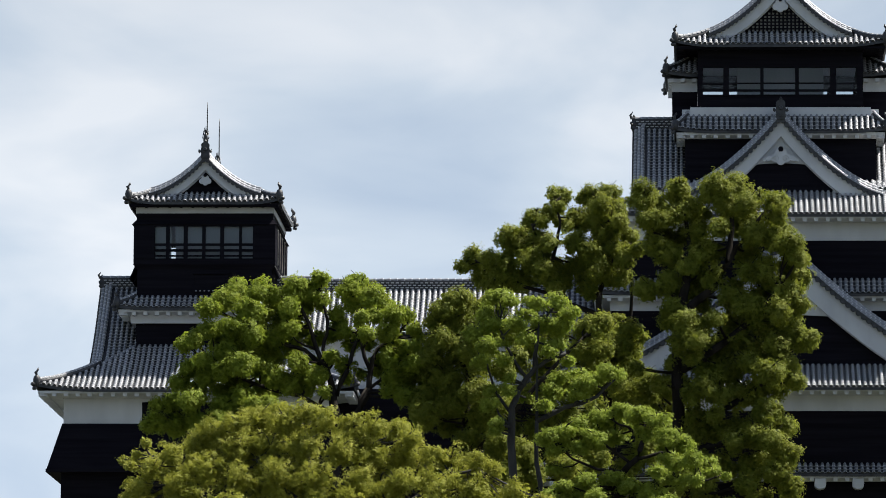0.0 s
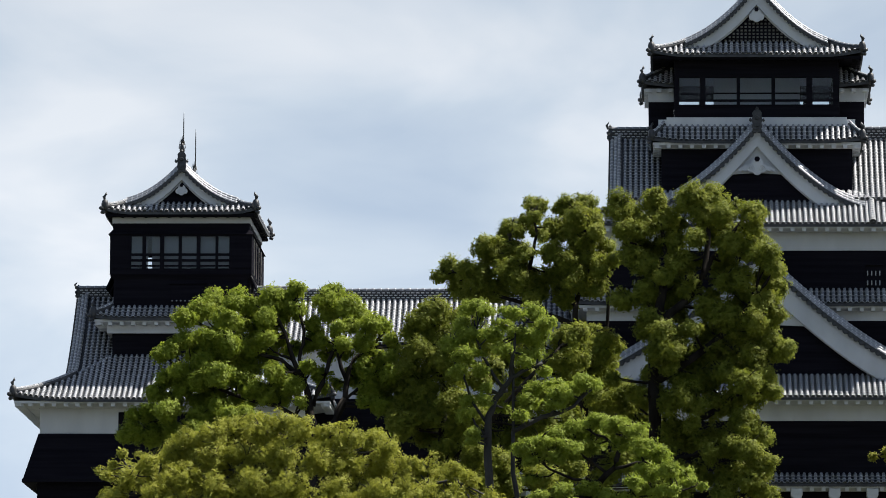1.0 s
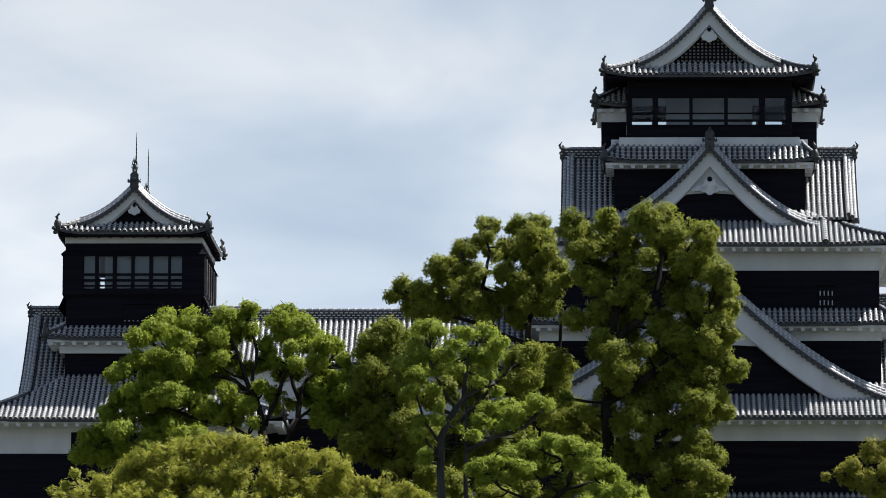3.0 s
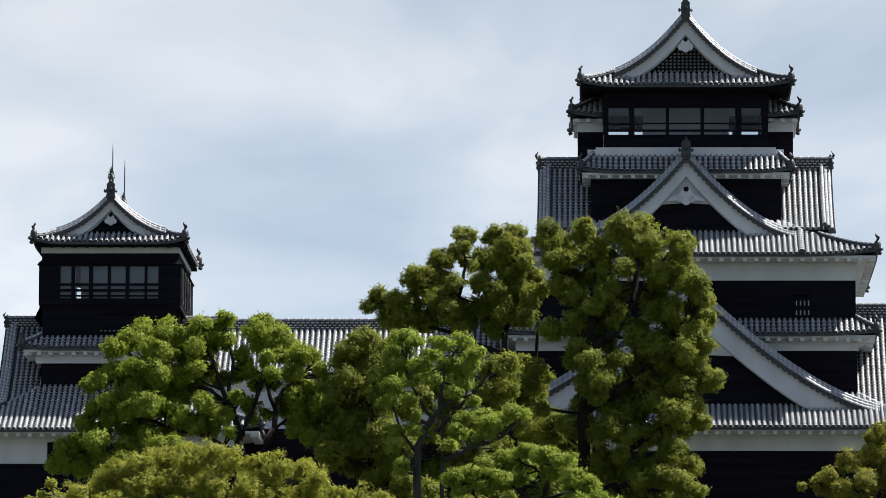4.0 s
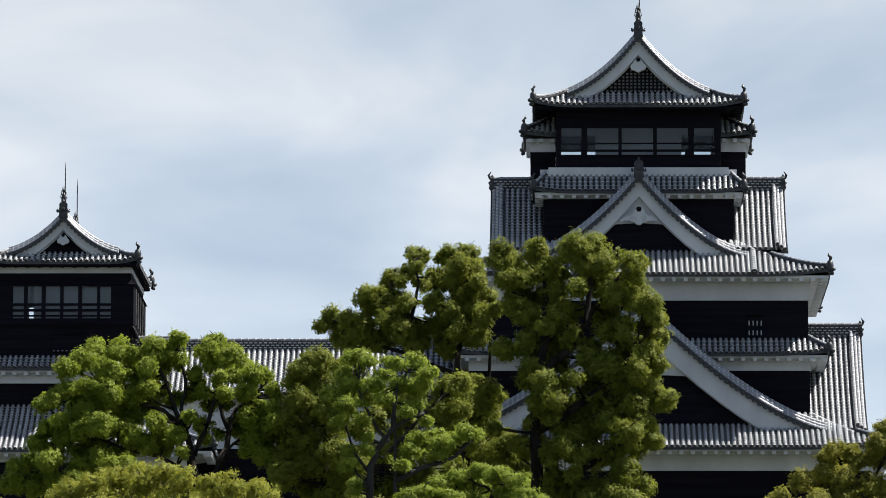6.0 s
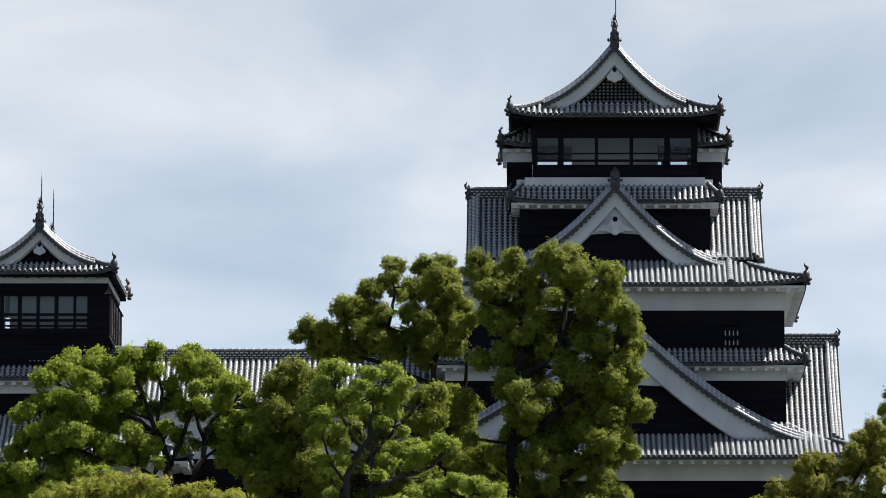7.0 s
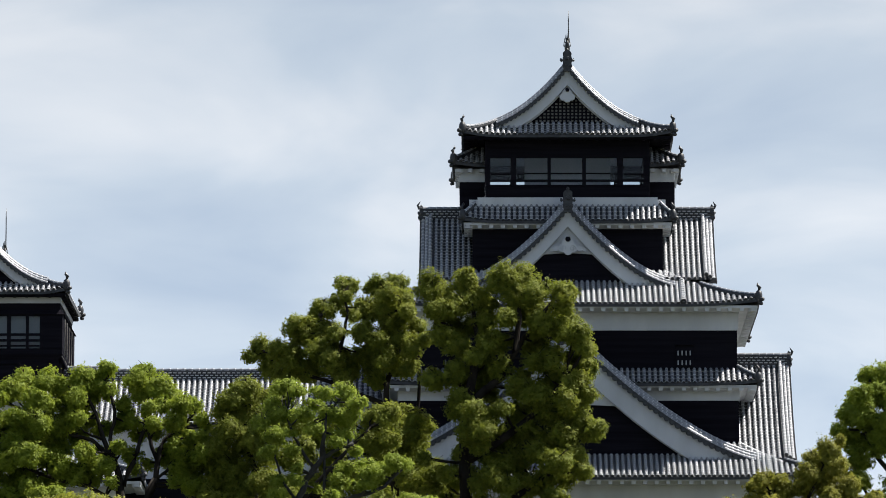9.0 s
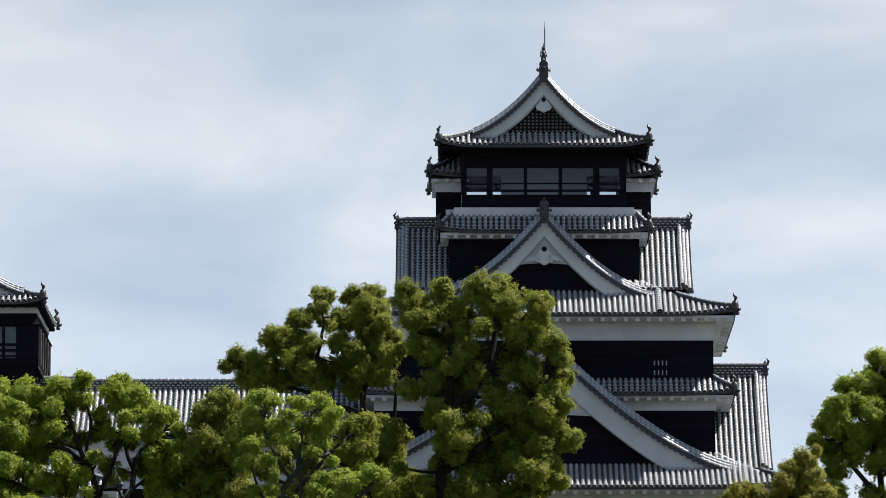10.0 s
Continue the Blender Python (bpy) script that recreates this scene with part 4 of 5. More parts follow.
BIG_CAMPHOR_CROWN = [
    (-3.0, 42.7, 0.77), (-2.3, 42.1, 0.71), (-2.7, 41.4, 0.71), (-1.2, 43.0, 0.80), (-0.8, 42.0, 0.85), (-1.7, 41.6, 0.74), (0.5, 43.0, 0.91), (1.6, 43.1, 0.74),
    (2.3, 42.3, 0.80), (1.3, 42.1, 0.80), (3.8, 42.4, 0.80), (3.7, 41.5, 0.57), (-0.2, 40.8, 0.74), (0.0, 39.7, 0.80), (0.9, 41.0, 0.62), (2.5, 40.7, 0.85),
    (3.5, 40.5, 0.80), (4.3, 40.2, 0.80), (4.8, 39.4, 0.68), (3.0, 38.9, 0.85), (2.3, 38.8, 0.68), (-1.8, 39.7, 0.91), (-2.5, 40.3, 0.62), (-2.8, 37.9, 0.80),
    (-1.7, 38.2, 0.91), (-0.8, 39.0, 0.68), (-1.5, 36.9, 0.74), (0.5, 38.5, 0.68), (4.3, 37.7, 0.85), (4.9, 37.1, 0.62), (3.9, 36.8, 0.80), (2.2, 37.1, 0.97),
]
BIG_CAMPHOR_BODY = [
    (1.3, 37.4, 0.74), (2.9, 36.1, 0.80), (4.5, 35.6, 0.97), (5.2, 35.4, 0.68), (3.5, 35.1, 0.80), (-0.8, 36.1, 0.80), (-0.2, 35.3, 0.85), (-1.1, 35.2, 0.74),
    (0.5, 36.4, 0.62), (-0.5, 34.5, 0.68), (4.2, 33.9, 0.85), (3.3, 33.6, 0.85), (2.3, 34.2, 0.74), (4.7, 33.1, 0.51), (0.3, 33.1, 0.91), (0.9, 32.5, 0.74),
    (-0.5, 32.5, 0.68), (0.6, 31.6, 0.51), (3.3, 31.8, 0.85), (4.2, 31.0, 0.74), (3.4, 30.2, 0.91), (4.3, 29.5, 0.74), (2.5, 30.5, 0.74), (2.5, 29.0, 0.85),
    (3.6, 28.5, 0.85), (2.2, 27.9, 0.74), (4.4, 27.9, 0.74), (1.6, 30.2, 0.68), (3.0, 27.0, 0.85), (1.6, 26.8, 0.74), (-3.3, 33.8, 0.45), (-2.2, 33.0, 0.48),
]
BIG_CAMPHOR_LIMBS = [(0.37, 0.23, [(-0.8, 26.8), (-1.2, 30.8), (-1.3, 33.6), (-1.1, 36.5), (-0.8, 38.5)]),
    (0.17, 0.07, [(-0.8, 38.5), (-0.6, 40.0), (-0.8, 41.1), (-1.2, 42.6)]),
    (0.23, 0.09, [(-1.1, 36.5), (0.5, 37.9), (1.3, 39.4), (1.5, 41.1), (1.3, 42.6)]),
    (0.14, 0.07, [(1.0, 38.8), (1.7, 40.0), (2.8, 41.4), (3.6, 42.1)]),
    (0.23, 0.09, [(-1.3, 33.6), (1.0, 35.1), (2.7, 36.5), (4.0, 38.2)]),
    (0.20, 0.09, [(-1.2, 30.8), (1.3, 31.9), (3.0, 33.1), (4.3, 34.8)]),
    (0.14, 0.07, [(-1.1, 36.5), (-1.7, 38.2), (-2.4, 40.3), (-2.8, 42.0)]),
    (0.17, 0.07, [(-1.1, 29.6), (0.7, 29.9), (2.2, 30.8), (3.2, 31.3)])]
BIG_CAMPHOR_INNER_CROWN = [
    (-1.1, 33.0, 0.68), (-1.4, 36.4, 0.68), (-0.1, 37.1, 0.68), (0.5, 34.8, 0.74), (1.0, 33.9, 0.74), (1.6, 35.3, 0.80), (1.3, 33.6, 0.80), (1.9, 32.5, 0.80),
    (0.7, 30.8, 0.80), (-0.4, 30.8, 0.74), (-0.1, 29.3, 0.80), (1.0, 28.8, 0.80), (0.2, 27.6, 0.68), (1.3, 36.2, 0.74), (0.0, 33.8, 0.57), (0.6, 39.7, 0.68),
    (-0.4, 38.2, 0.62), (2.2, 39.7, 0.62), (3.0, 37.7, 0.74), (3.5, 36.2, 0.74), (1.9, 30.8, 0.74), (3.0, 34.8, 0.74), (2.7, 32.8, 0.74), (-1.8, 40.5, 0.68),
    (-0.1, 41.7, 0.62), (1.6, 41.1, 0.62), (-1.0, 40.5, 0.62), (4.2, 38.7, 0.68), (4.3, 36.4, 0.68), (-0.5, 31.3, 0.74), (-1.4, 34.2, 0.51), (-0.1, 35.9, 0.62),
]
BIG_CAMPHOR_INNER_BODY = [
    (-0.8, 37.7, 0.51), (3.9, 32.8, 0.62),
]
make_tree("camphor_tree", 284, -0.8, BIG_CAMPHOR_CROWN + BIG_CAMPHOR_BODY, BIG_CAMPHOR_LIMBS, LEAF_DEEP, BARK, "tall dense camphor tree with dark green clumped crown", 3, depth=5.5, fill=24, inner=BIG_CAMPHOR_INNER_CROWN + BIG_CAMPHOR_INNER_BODY)

TALL_CAMPHOR_CROWN = [
    (-7.5, 43.2, 0.63), (-7.1, 43.3, 0.37), (-7.5, 42.6, 0.40), (-7.4, 41.9, 0.29), (-8.7, 42.2, 0.52), (-9.0, 41.8, 0.46), (-8.2, 41.9, 0.35), (-5.9, 43.3, 0.63),
    (-4.9, 43.4, 0.69), (-5.3, 42.7, 0.69), (-4.6, 42.7, 0.58), (-6.5, 42.1, 0.69), (-6.9, 41.7, 0.40), (-5.5, 41.8, 0.69), (-4.3, 41.8, 0.63), (-4.9, 41.2, 0.69),
    (-3.7, 41.1, 0.58), (-10.1, 41.2, 0.58), (-9.4, 41.2, 0.63), (-9.8, 40.7, 0.58), (-8.5, 40.9, 0.81), (-7.9, 40.7, 0.63), (-8.8, 39.9, 0.92), (-8.1, 39.2, 0.81),
    (-9.5, 39.0, 0.86), (-10.0, 39.8, 0.63), (-11.7, 40.1, 0.69), (-12.3, 39.6, 0.46), (-11.0, 39.9, 0.63), (-11.3, 39.2, 0.75), (-10.4, 39.3, 0.69), (-10.8, 38.6, 0.58),
]
TALL_CAMPHOR_BODY = [
    (-6.5, 40.8, 0.75), (-5.8, 40.2, 0.75), (-6.5, 39.6, 0.81), (-5.3, 39.3, 0.63), (-5.8, 38.4, 0.63), (-5.2, 39.9, 0.58), (-3.9, 39.9, 0.69), (-4.2, 39.0, 0.58),
    (-3.4, 40.4, 0.46), (-7.6, 38.5, 0.58), (-4.5, 40.5, 0.58), (-4.9, 35.8, 1.01), (-3.7, 36.3, 0.69), (-3.0, 33.2, 0.98), (-1.8, 33.2, 0.75), (-4.2, 33.2, 0.98),
    (-1.8, 31.7, 0.75), (-4.4, 34.7, 0.86), (-3.9, 35.5, 0.63), (-3.5, 34.0, 0.58), (-2.4, 33.1, 0.58), (-1.4, 33.2, 0.52), (-5.3, 34.1, 0.75),
]
TALL_CAMPHOR_LIMBS = [(0.26, 0.14, [(-4.4, 27.1), (-4.7, 31.7), (-5.1, 34.7), (-5.3, 37.0), (-5.3, 38.2)]),
    (0.14, 0.06, [(-5.3, 38.2), (-4.7, 39.9), (-4.6, 41.7), (-4.8, 43.1)]),
    (0.16, 0.06, [(-5.3, 37.0), (-6.8, 37.6), (-7.8, 39.0), (-8.4, 40.8), (-8.8, 41.8)]),
    (0.12, 0.04, [(-7.1, 37.9), (-9.1, 38.5), (-10.6, 39.2), (-11.7, 39.9)]),
    (0.12, 0.04, [(-7.9, 39.3), (-7.5, 40.8), (-7.3, 41.8), (-7.5, 43.1)]),
    (0.13, 0.06, [(-5.1, 34.7), (-3.9, 35.8), (-3.6, 38.7), (-3.8, 40.8)]),
    (0.14, 0.07, [(-4.7, 31.7), (-3.3, 32.6), (-2.0, 32.9)])]
TALL_CAMPHOR_INNER_CROWN = [
    (-4.3, 36.6, 0.58), (-3.4, 35.7, 0.58), (-5.3, 36.8, 0.52), (-3.9, 34.7, 0.81), (-2.9, 33.9, 0.58), (-2.7, 32.2, 0.86), (-4.2, 31.9, 0.86), (-5.3, 32.9, 0.81),
    (-1.3, 31.9, 0.69), (-5.3, 40.8, 0.58), (-5.9, 39.0, 0.52), (-9.0, 40.5, 0.58), (-9.1, 38.7, 0.58), (-10.3, 38.7, 0.52),
]
make_tree("camphor_tree", 288, -4.4, TALL_CAMPHOR_CROWN + TALL_CAMPHOR_BODY, TALL_CAMPHOR_LIMBS, LEAF_DEEP, BARK, "camphor tree with open clumped boughs against the sky", 4, depth=2.5, fill=14, inner=TALL_CAMPHOR_INNER_CROWN)

ROUND_CAMPHOR_CROWN = [
    (-23.2, 37.3, 0.78), (-23.9, 36.7, 0.78), (-24.6, 36.3, 0.61), (-22.2, 37.2, 0.73), (-22.6, 36.3, 0.78), (-21.4, 37.0, 0.67), (-20.5, 37.3, 0.67), (-19.7, 36.9, 0.67),
    (-20.7, 36.3, 0.67), (-19.8, 37.4, 0.45), (-19.1, 37.7, 0.56), (-19.0, 36.7, 0.56), (-18.3, 36.0, 0.47), (-17.7, 37.3, 0.67), (-17.1, 37.6, 0.56), (-17.4, 36.6, 0.56),
    (-16.6, 36.9, 0.73), (-17.0, 35.8, 0.50), (-15.9, 36.5, 0.73), (-15.3, 36.0, 0.61), (-16.3, 35.9, 0.50), (-25.3, 34.7, 0.56), (-25.9, 34.5, 0.39), (-24.5, 35.2, 0.67),
    (-23.5, 35.3, 0.73), (-22.5, 35.0, 0.78), (-23.7, 34.2, 0.78), (-24.9, 33.6, 0.78), (-25.6, 33.3, 0.61), (-26.0, 32.5, 0.61), (-24.7, 32.9, 0.78), (-23.9, 33.2, 0.67),
]
ROUND_CAMPHOR_BODY = [
    (-22.9, 33.6, 0.78), (-22.0, 33.3, 0.73), (-21.2, 34.7, 0.67), (-20.5, 35.3, 0.61), (-20.1, 33.6, 0.61), (-21.3, 33.0, 0.78), (-20.5, 32.5, 0.73), (-19.6, 33.0, 0.61),
    (-19.0, 32.8, 0.50), (-18.8, 32.1, 0.33), (-26.5, 31.6, 0.61), (-27.2, 31.5, 0.39), (-25.4, 31.6, 0.73), (-27.1, 30.6, 0.67), (-26.2, 30.4, 0.73), (-25.1, 30.6, 0.73),
    (-23.8, 31.3, 0.73), (-24.3, 30.5, 0.73), (-22.9, 31.9, 0.78), (-22.2, 31.4, 0.73), (-21.5, 31.4, 0.67), (-27.6, 30.4, 0.39), (-17.8, 35.1, 0.42), (-18.4, 33.8, 0.47),
    (-16.7, 35.0, 0.45), (-15.6, 35.2, 0.56), (-14.7, 35.9, 0.50), (-15.6, 33.8, 0.56), (-14.8, 34.2, 0.50), (-15.3, 32.9, 0.56), (-15.7, 32.1, 0.33), (-14.6, 33.3, 0.50),
]
ROUND_CAMPHOR_SKIRT = [
    (-14.8, 31.9, 0.61), (-14.3, 35.3, 0.45), (-14.3, 34.3, 0.50), (-14.2, 33.5, 0.56), (-14.1, 34.8, 0.33),
]
ROUND_CAMPHOR_LIMBS = [(0.31, 0.21, [(-18.0, 26.3), (-18.1, 29.1), (-18.2, 30.9), (-18.4, 32.2)]),
    (0.17, 0.07, [(-18.4, 32.2), (-18.7, 33.2), (-19.2, 34.2), (-19.6, 35.5), (-20.2, 36.7)]),
    (0.14, 0.06, [(-18.2, 31.9), (-17.7, 33.1), (-17.4, 34.2), (-17.1, 35.3), (-17.0, 36.7)]),
    (0.11, 0.06, [(-18.6, 33.0), (-18.9, 34.2), (-18.7, 35.0), (-18.8, 36.2), (-19.1, 37.3)]),
    (0.33, 0.21, [(-17.3, 26.3), (-17.4, 29.1), (-17.2, 30.9), (-16.6, 32.2)]),
    (0.15, 0.07, [(-16.6, 32.2), (-16.5, 33.2), (-16.2, 34.2), (-15.4, 34.8), (-14.7, 35.6)]),
    (0.11, 0.06, [(-16.5, 33.1), (-17.0, 34.7), (-16.4, 35.9), (-16.2, 36.7)]),
    (0.08, 0.06, [(-16.5, 32.3), (-16.0, 32.7), (-15.6, 33.3)]),
    (0.13, 0.06, [(-18.7, 33.2), (-19.8, 34.2), (-21.5, 34.7), (-22.9, 35.6)]),
    (0.13, 0.06, [(-18.2, 30.9), (-20.0, 31.9), (-22.3, 32.5), (-24.6, 33.3)]),
    (0.13, 0.06, [(-18.1, 29.1), (-20.9, 29.9), (-23.7, 30.8), (-26.5, 31.1)]),
    (0.08, 0.04, [(-19.2, 34.2), (-19.8, 34.4), (-20.2, 34.6)])]
ROUND_CAMPHOR_INNER_CROWN = [
    (-22.6, 34.2, 0.73), (-21.5, 33.9, 0.73), (-20.4, 34.5, 0.61), (-23.2, 32.5, 0.73), (-21.7, 32.2, 0.73), (-23.7, 31.9, 0.67), (-19.8, 35.3, 0.50), (-20.9, 35.6, 0.61),
    (-25.1, 32.2, 0.67), (-19.2, 33.6, 0.39), (-15.3, 34.4, 0.50), (-15.1, 33.6, 0.50), (-15.6, 33.1, 0.45), (-16.4, 36.3, 0.50), (-19.8, 32.2, 0.56), (-19.2, 34.8, 0.50),
    (-15.3, 32.7, 0.61), (-21.8, 35.9, 0.61), (-19.8, 36.3, 0.50), (-17.0, 37.0, 0.45), (-18.1, 35.5, 0.45), (-17.5, 34.4, 0.45), (-16.6, 34.5, 0.42), (-16.1, 33.6, 0.45),
    (-17.7, 32.8, 0.36), (-17.0, 33.0, 0.33), (-15.8, 34.8, 0.50), (-14.8, 32.2, 0.56), (-18.2, 35.0, 0.56), (-17.0, 34.7, 0.50), (-15.5, 34.1, 0.61), (-17.8, 33.4, 0.47),
]
ROUND_CAMPHOR_INNER_BODY = [
    (-16.3, 33.3, 0.45),
]
make_tree("camphor_tree", 279, -18.0, ROUND_CAMPHOR_CROWN + ROUND_CAMPHOR_BODY + ROUND_CAMPHOR_SKIRT, ROUND_CAMPHOR_LIMBS, LEAF_CAMPHOR, BARK, "round camphor tree with bright green crown before the gallery", 5, depth=4.5, fill=8, inner=ROUND_CAMPHOR_INNER_CROWN + ROUND_CAMPHOR_INNER_BODY)

MIDDLE_CROWN = [
    (-12.0, 36.5, 0.95), (-11.0, 36.2, 0.56), (-12.8, 36.0, 0.72), (-13.3, 35.6, 0.50), (-12.1, 35.2, 0.95), (-11.0, 35.2, 0.78), (-13.0, 34.6, 0.83), (-12.0, 33.9, 1.00),
    (-13.4, 33.7, 0.83), (-11.0, 33.5, 0.83), (-12.7, 32.7, 1.00), (-13.7, 32.1, 0.89), (-11.3, 32.1, 0.89), (-12.4, 31.3, 1.00), (-13.5, 30.7, 0.83), (-11.0, 30.7, 0.83),
    (-11.6, 29.8, 0.83), (-10.2, 29.3, 1.00), (-10.1, 27.9, 1.00), (-8.8, 29.0, 0.83), (-8.5, 27.9, 0.95), (-10.2, 31.3, 0.83), (-14.0, 32.9, 0.67), (-14.1, 31.3, 0.67),
    (-9.9, 33.2, 0.72), (-5.7, 35.2, 0.83), (-5.0, 35.3, 0.67), (-6.0, 34.1, 0.83), (-5.1, 34.1, 0.72), (-7.1, 34.9, 0.61), (-11.8, 28.4, 1.00), (-6.8, 28.2, 0.95),
]
MIDDLE_LIMBS = [(0.31, 0.19, [(-11.5, 25.4), (-11.6, 28.4), (-11.7, 30.7), (-11.6, 32.4)]),
    (0.15, 0.07, [(-11.6, 32.4), (-12.1, 34.1), (-12.0, 35.5), (-11.9, 36.5)]),
    (0.15, 0.07, [(-11.7, 30.7), (-12.7, 32.1), (-13.3, 33.5), (-13.0, 35.2)]),
    (0.17, 0.07, [(-11.6, 28.4), (-9.6, 30.7), (-7.4, 33.2), (-5.7, 34.9)]),
    (0.14, 0.07, [(-11.6, 32.4), (-11.0, 34.1), (-10.9, 35.8)])]
MIDDLE_INNER_CROWN = [
    (-9.6, 34.9, 0.83), (-8.5, 34.4, 0.78), (-9.3, 33.5, 0.78), (-7.9, 33.2, 0.72), (-9.6, 31.8, 0.89), (-8.1, 31.8, 0.83), (-6.8, 32.1, 0.78), (-5.7, 33.2, 0.72),
    (-6.8, 30.7, 0.83), (-8.2, 30.4, 0.83), (-5.4, 31.0, 0.72), (-9.6, 30.1, 0.83), (-7.4, 29.3, 0.78), (-5.1, 28.7, 0.83), (-2.6, 29.0, 0.83), (-3.7, 28.5, 0.78),
    (-6.2, 27.9, 0.83), (-1.5, 27.6, 0.78), (-0.1, 27.6, 0.61),
]
make_tree("camphor_tree", 278, -11.5, MIDDLE_CROWN, MIDDLE_LIMBS, LEAF_DEEP, BARK, "dense dark green camphor tree behind a lighter maple", 12, depth=3.5, fill=14, inner=MIDDLE_INNER_CROWN)

MAPLE_CROWN = [
    (-9.9, 35.9, 0.60), (-9.3, 35.7, 0.41), (-10.5, 34.9, 0.65), (-11.0, 34.1, 0.60), (-9.9, 34.5, 0.60), (-9.0, 34.5, 0.54), (-8.0, 35.6, 0.54), (-7.1, 35.5, 0.70),
    (-6.4, 35.1, 0.49), (-7.7, 34.5, 0.65), (-6.8, 34.5, 0.60), (-8.6, 33.8, 0.43), (-7.1, 33.5, 0.54), (-10.2, 33.5, 0.65), (-10.7, 32.7, 0.54), (-9.6, 32.7, 0.41),
    (-9.3, 31.9, 0.27), (-9.4, 31.3, 0.38), (-10.2, 31.3, 0.43), (-10.3, 30.6, 0.54), (-10.0, 29.7, 0.43), (-7.4, 33.2, 0.35), (-7.2, 31.3, 0.54), (-7.6, 30.6, 0.38),
    (-6.9, 31.9, 0.49), (-5.8, 31.6, 0.65), (-5.0, 31.9, 0.60), (-4.5, 32.2, 0.54), (-4.1, 32.0, 0.33), (-6.0, 31.1, 0.43), (-9.9, 29.4, 0.33), (-6.5, 32.7, 0.33),
]
MAPLE_LIMBS = [(0.22, 0.15, [(-9.1, 25.6), (-9.2, 28.3), (-9.2, 29.7), (-9.2, 30.5), (-8.9, 31.3)]),
    (0.15, 0.08, [(-8.9, 31.3), (-8.5, 31.9), (-8.1, 32.4), (-7.6, 32.7), (-6.6, 33.1)]),
    (0.11, 0.05, [(-8.1, 32.4), (-8.0, 33.5), (-7.9, 34.6), (-7.2, 35.3)]),
    (0.09, 0.05, [(-8.5, 31.9), (-9.0, 32.6), (-9.5, 33.5), (-9.9, 34.6)]),
    (0.14, 0.09, [(-7.7, 25.6), (-8.0, 27.8), (-8.0, 29.8)]),
    (0.08, 0.05, [(-8.0, 29.8), (-8.0, 31.3), (-8.0, 32.7), (-8.1, 34.1)]),
    (0.12, 0.07, [(-8.0, 29.8), (-6.6, 30.5), (-5.1, 31.0), (-4.3, 31.8)]),
    (0.08, 0.04, [(-9.2, 30.1), (-9.9, 31.1), (-10.3, 32.2), (-10.7, 33.5)]),
    (0.07, 0.04, [(-9.2, 29.4), (-9.8, 30.1), (-10.2, 30.6)])]
make_tree("maple_tree", 271, -9.1, MAPLE_CROWN, MAPLE_LIMBS, LEAF_FRESH, PALE_BARK, "open tree with grey forked trunk and layered fresh leaves", 6, depth=2.4, flat=0.6, size=0.095, cover=0.85, sprays=0.3, heap=10, spread=0.8, rough=0.36, fill=14)

SPREAD_CROWN = [
    (-3.8, 29.6, 0.63), (-4.6, 29.2, 0.69), (-3.0, 29.4, 0.69), (-2.1, 29.1, 0.58), (-5.7, 28.8, 0.63), (-6.5, 28.6, 0.63), (-7.3, 28.3, 0.53), (-5.1, 28.2, 0.69),
    (-4.1, 28.4, 0.63), (-2.6, 28.6, 0.58), (-1.6, 28.3, 0.69), (-0.9, 27.9, 0.63), (-0.4, 27.2, 0.58), (-1.4, 27.2, 0.63), (-5.9, 27.9, 0.53), (-7.0, 27.7, 0.37),
    (-2.1, 26.7, 0.53), (-4.3, 26.4, 0.63), (-5.4, 26.2, 0.63), (-3.5, 25.9, 0.69), (-6.5, 26.0, 0.53), (-2.5, 25.7, 0.63), (-1.2, 26.3, 0.58), (-0.4, 26.3, 0.37),
    (-4.9, 25.4, 0.69), (-7.0, 25.4, 0.63), (-1.7, 25.2, 0.63), (-4.1, 24.8, 0.79), (-2.7, 24.6, 0.79), (-5.7, 24.7, 0.74), (0.5, 26.7, 0.24), (1.1, 26.5, 0.21),
]
SPREAD_LIMBS = [(0.21, 0.16, [(-4.2, 23.4), (-4.1, 25.5), (-3.7, 26.7)]),
    (0.16, 0.09, [(-3.7, 26.7), (-3.1, 27.3), (-2.8, 28.2), (-2.7, 29.0)]),
    (0.08, 0.04, [(-3.7, 26.7), (-4.9, 26.8), (-6.1, 27.3), (-6.9, 28.0)]),
    (0.09, 0.05, [(-3.1, 27.3), (-2.0, 27.6), (-0.9, 27.6)]),
    (0.08, 0.04, [(-2.8, 28.2), (-3.5, 28.8), (-4.3, 29.2)]),
    (0.07, 0.03, [(-4.1, 25.5), (-1.7, 26.0), (0.2, 26.3), (1.1, 26.6)]),
    (0.08, 0.04, [(-3.4, 27.1), (-4.5, 27.9), (-5.4, 28.6)])]
make_tree("maple_tree", 264, -4.2, SPREAD_CROWN, SPREAD_LIMBS, LEAF_FRESH, BARK, "low spreading tree with fresh light green leaves", 7, depth=3.0, flat=0.55, size=0.085, cover=0.75, sprays=0.25, heap=14, spread=0.85, rough=0.36, full=1.2, fill=24)

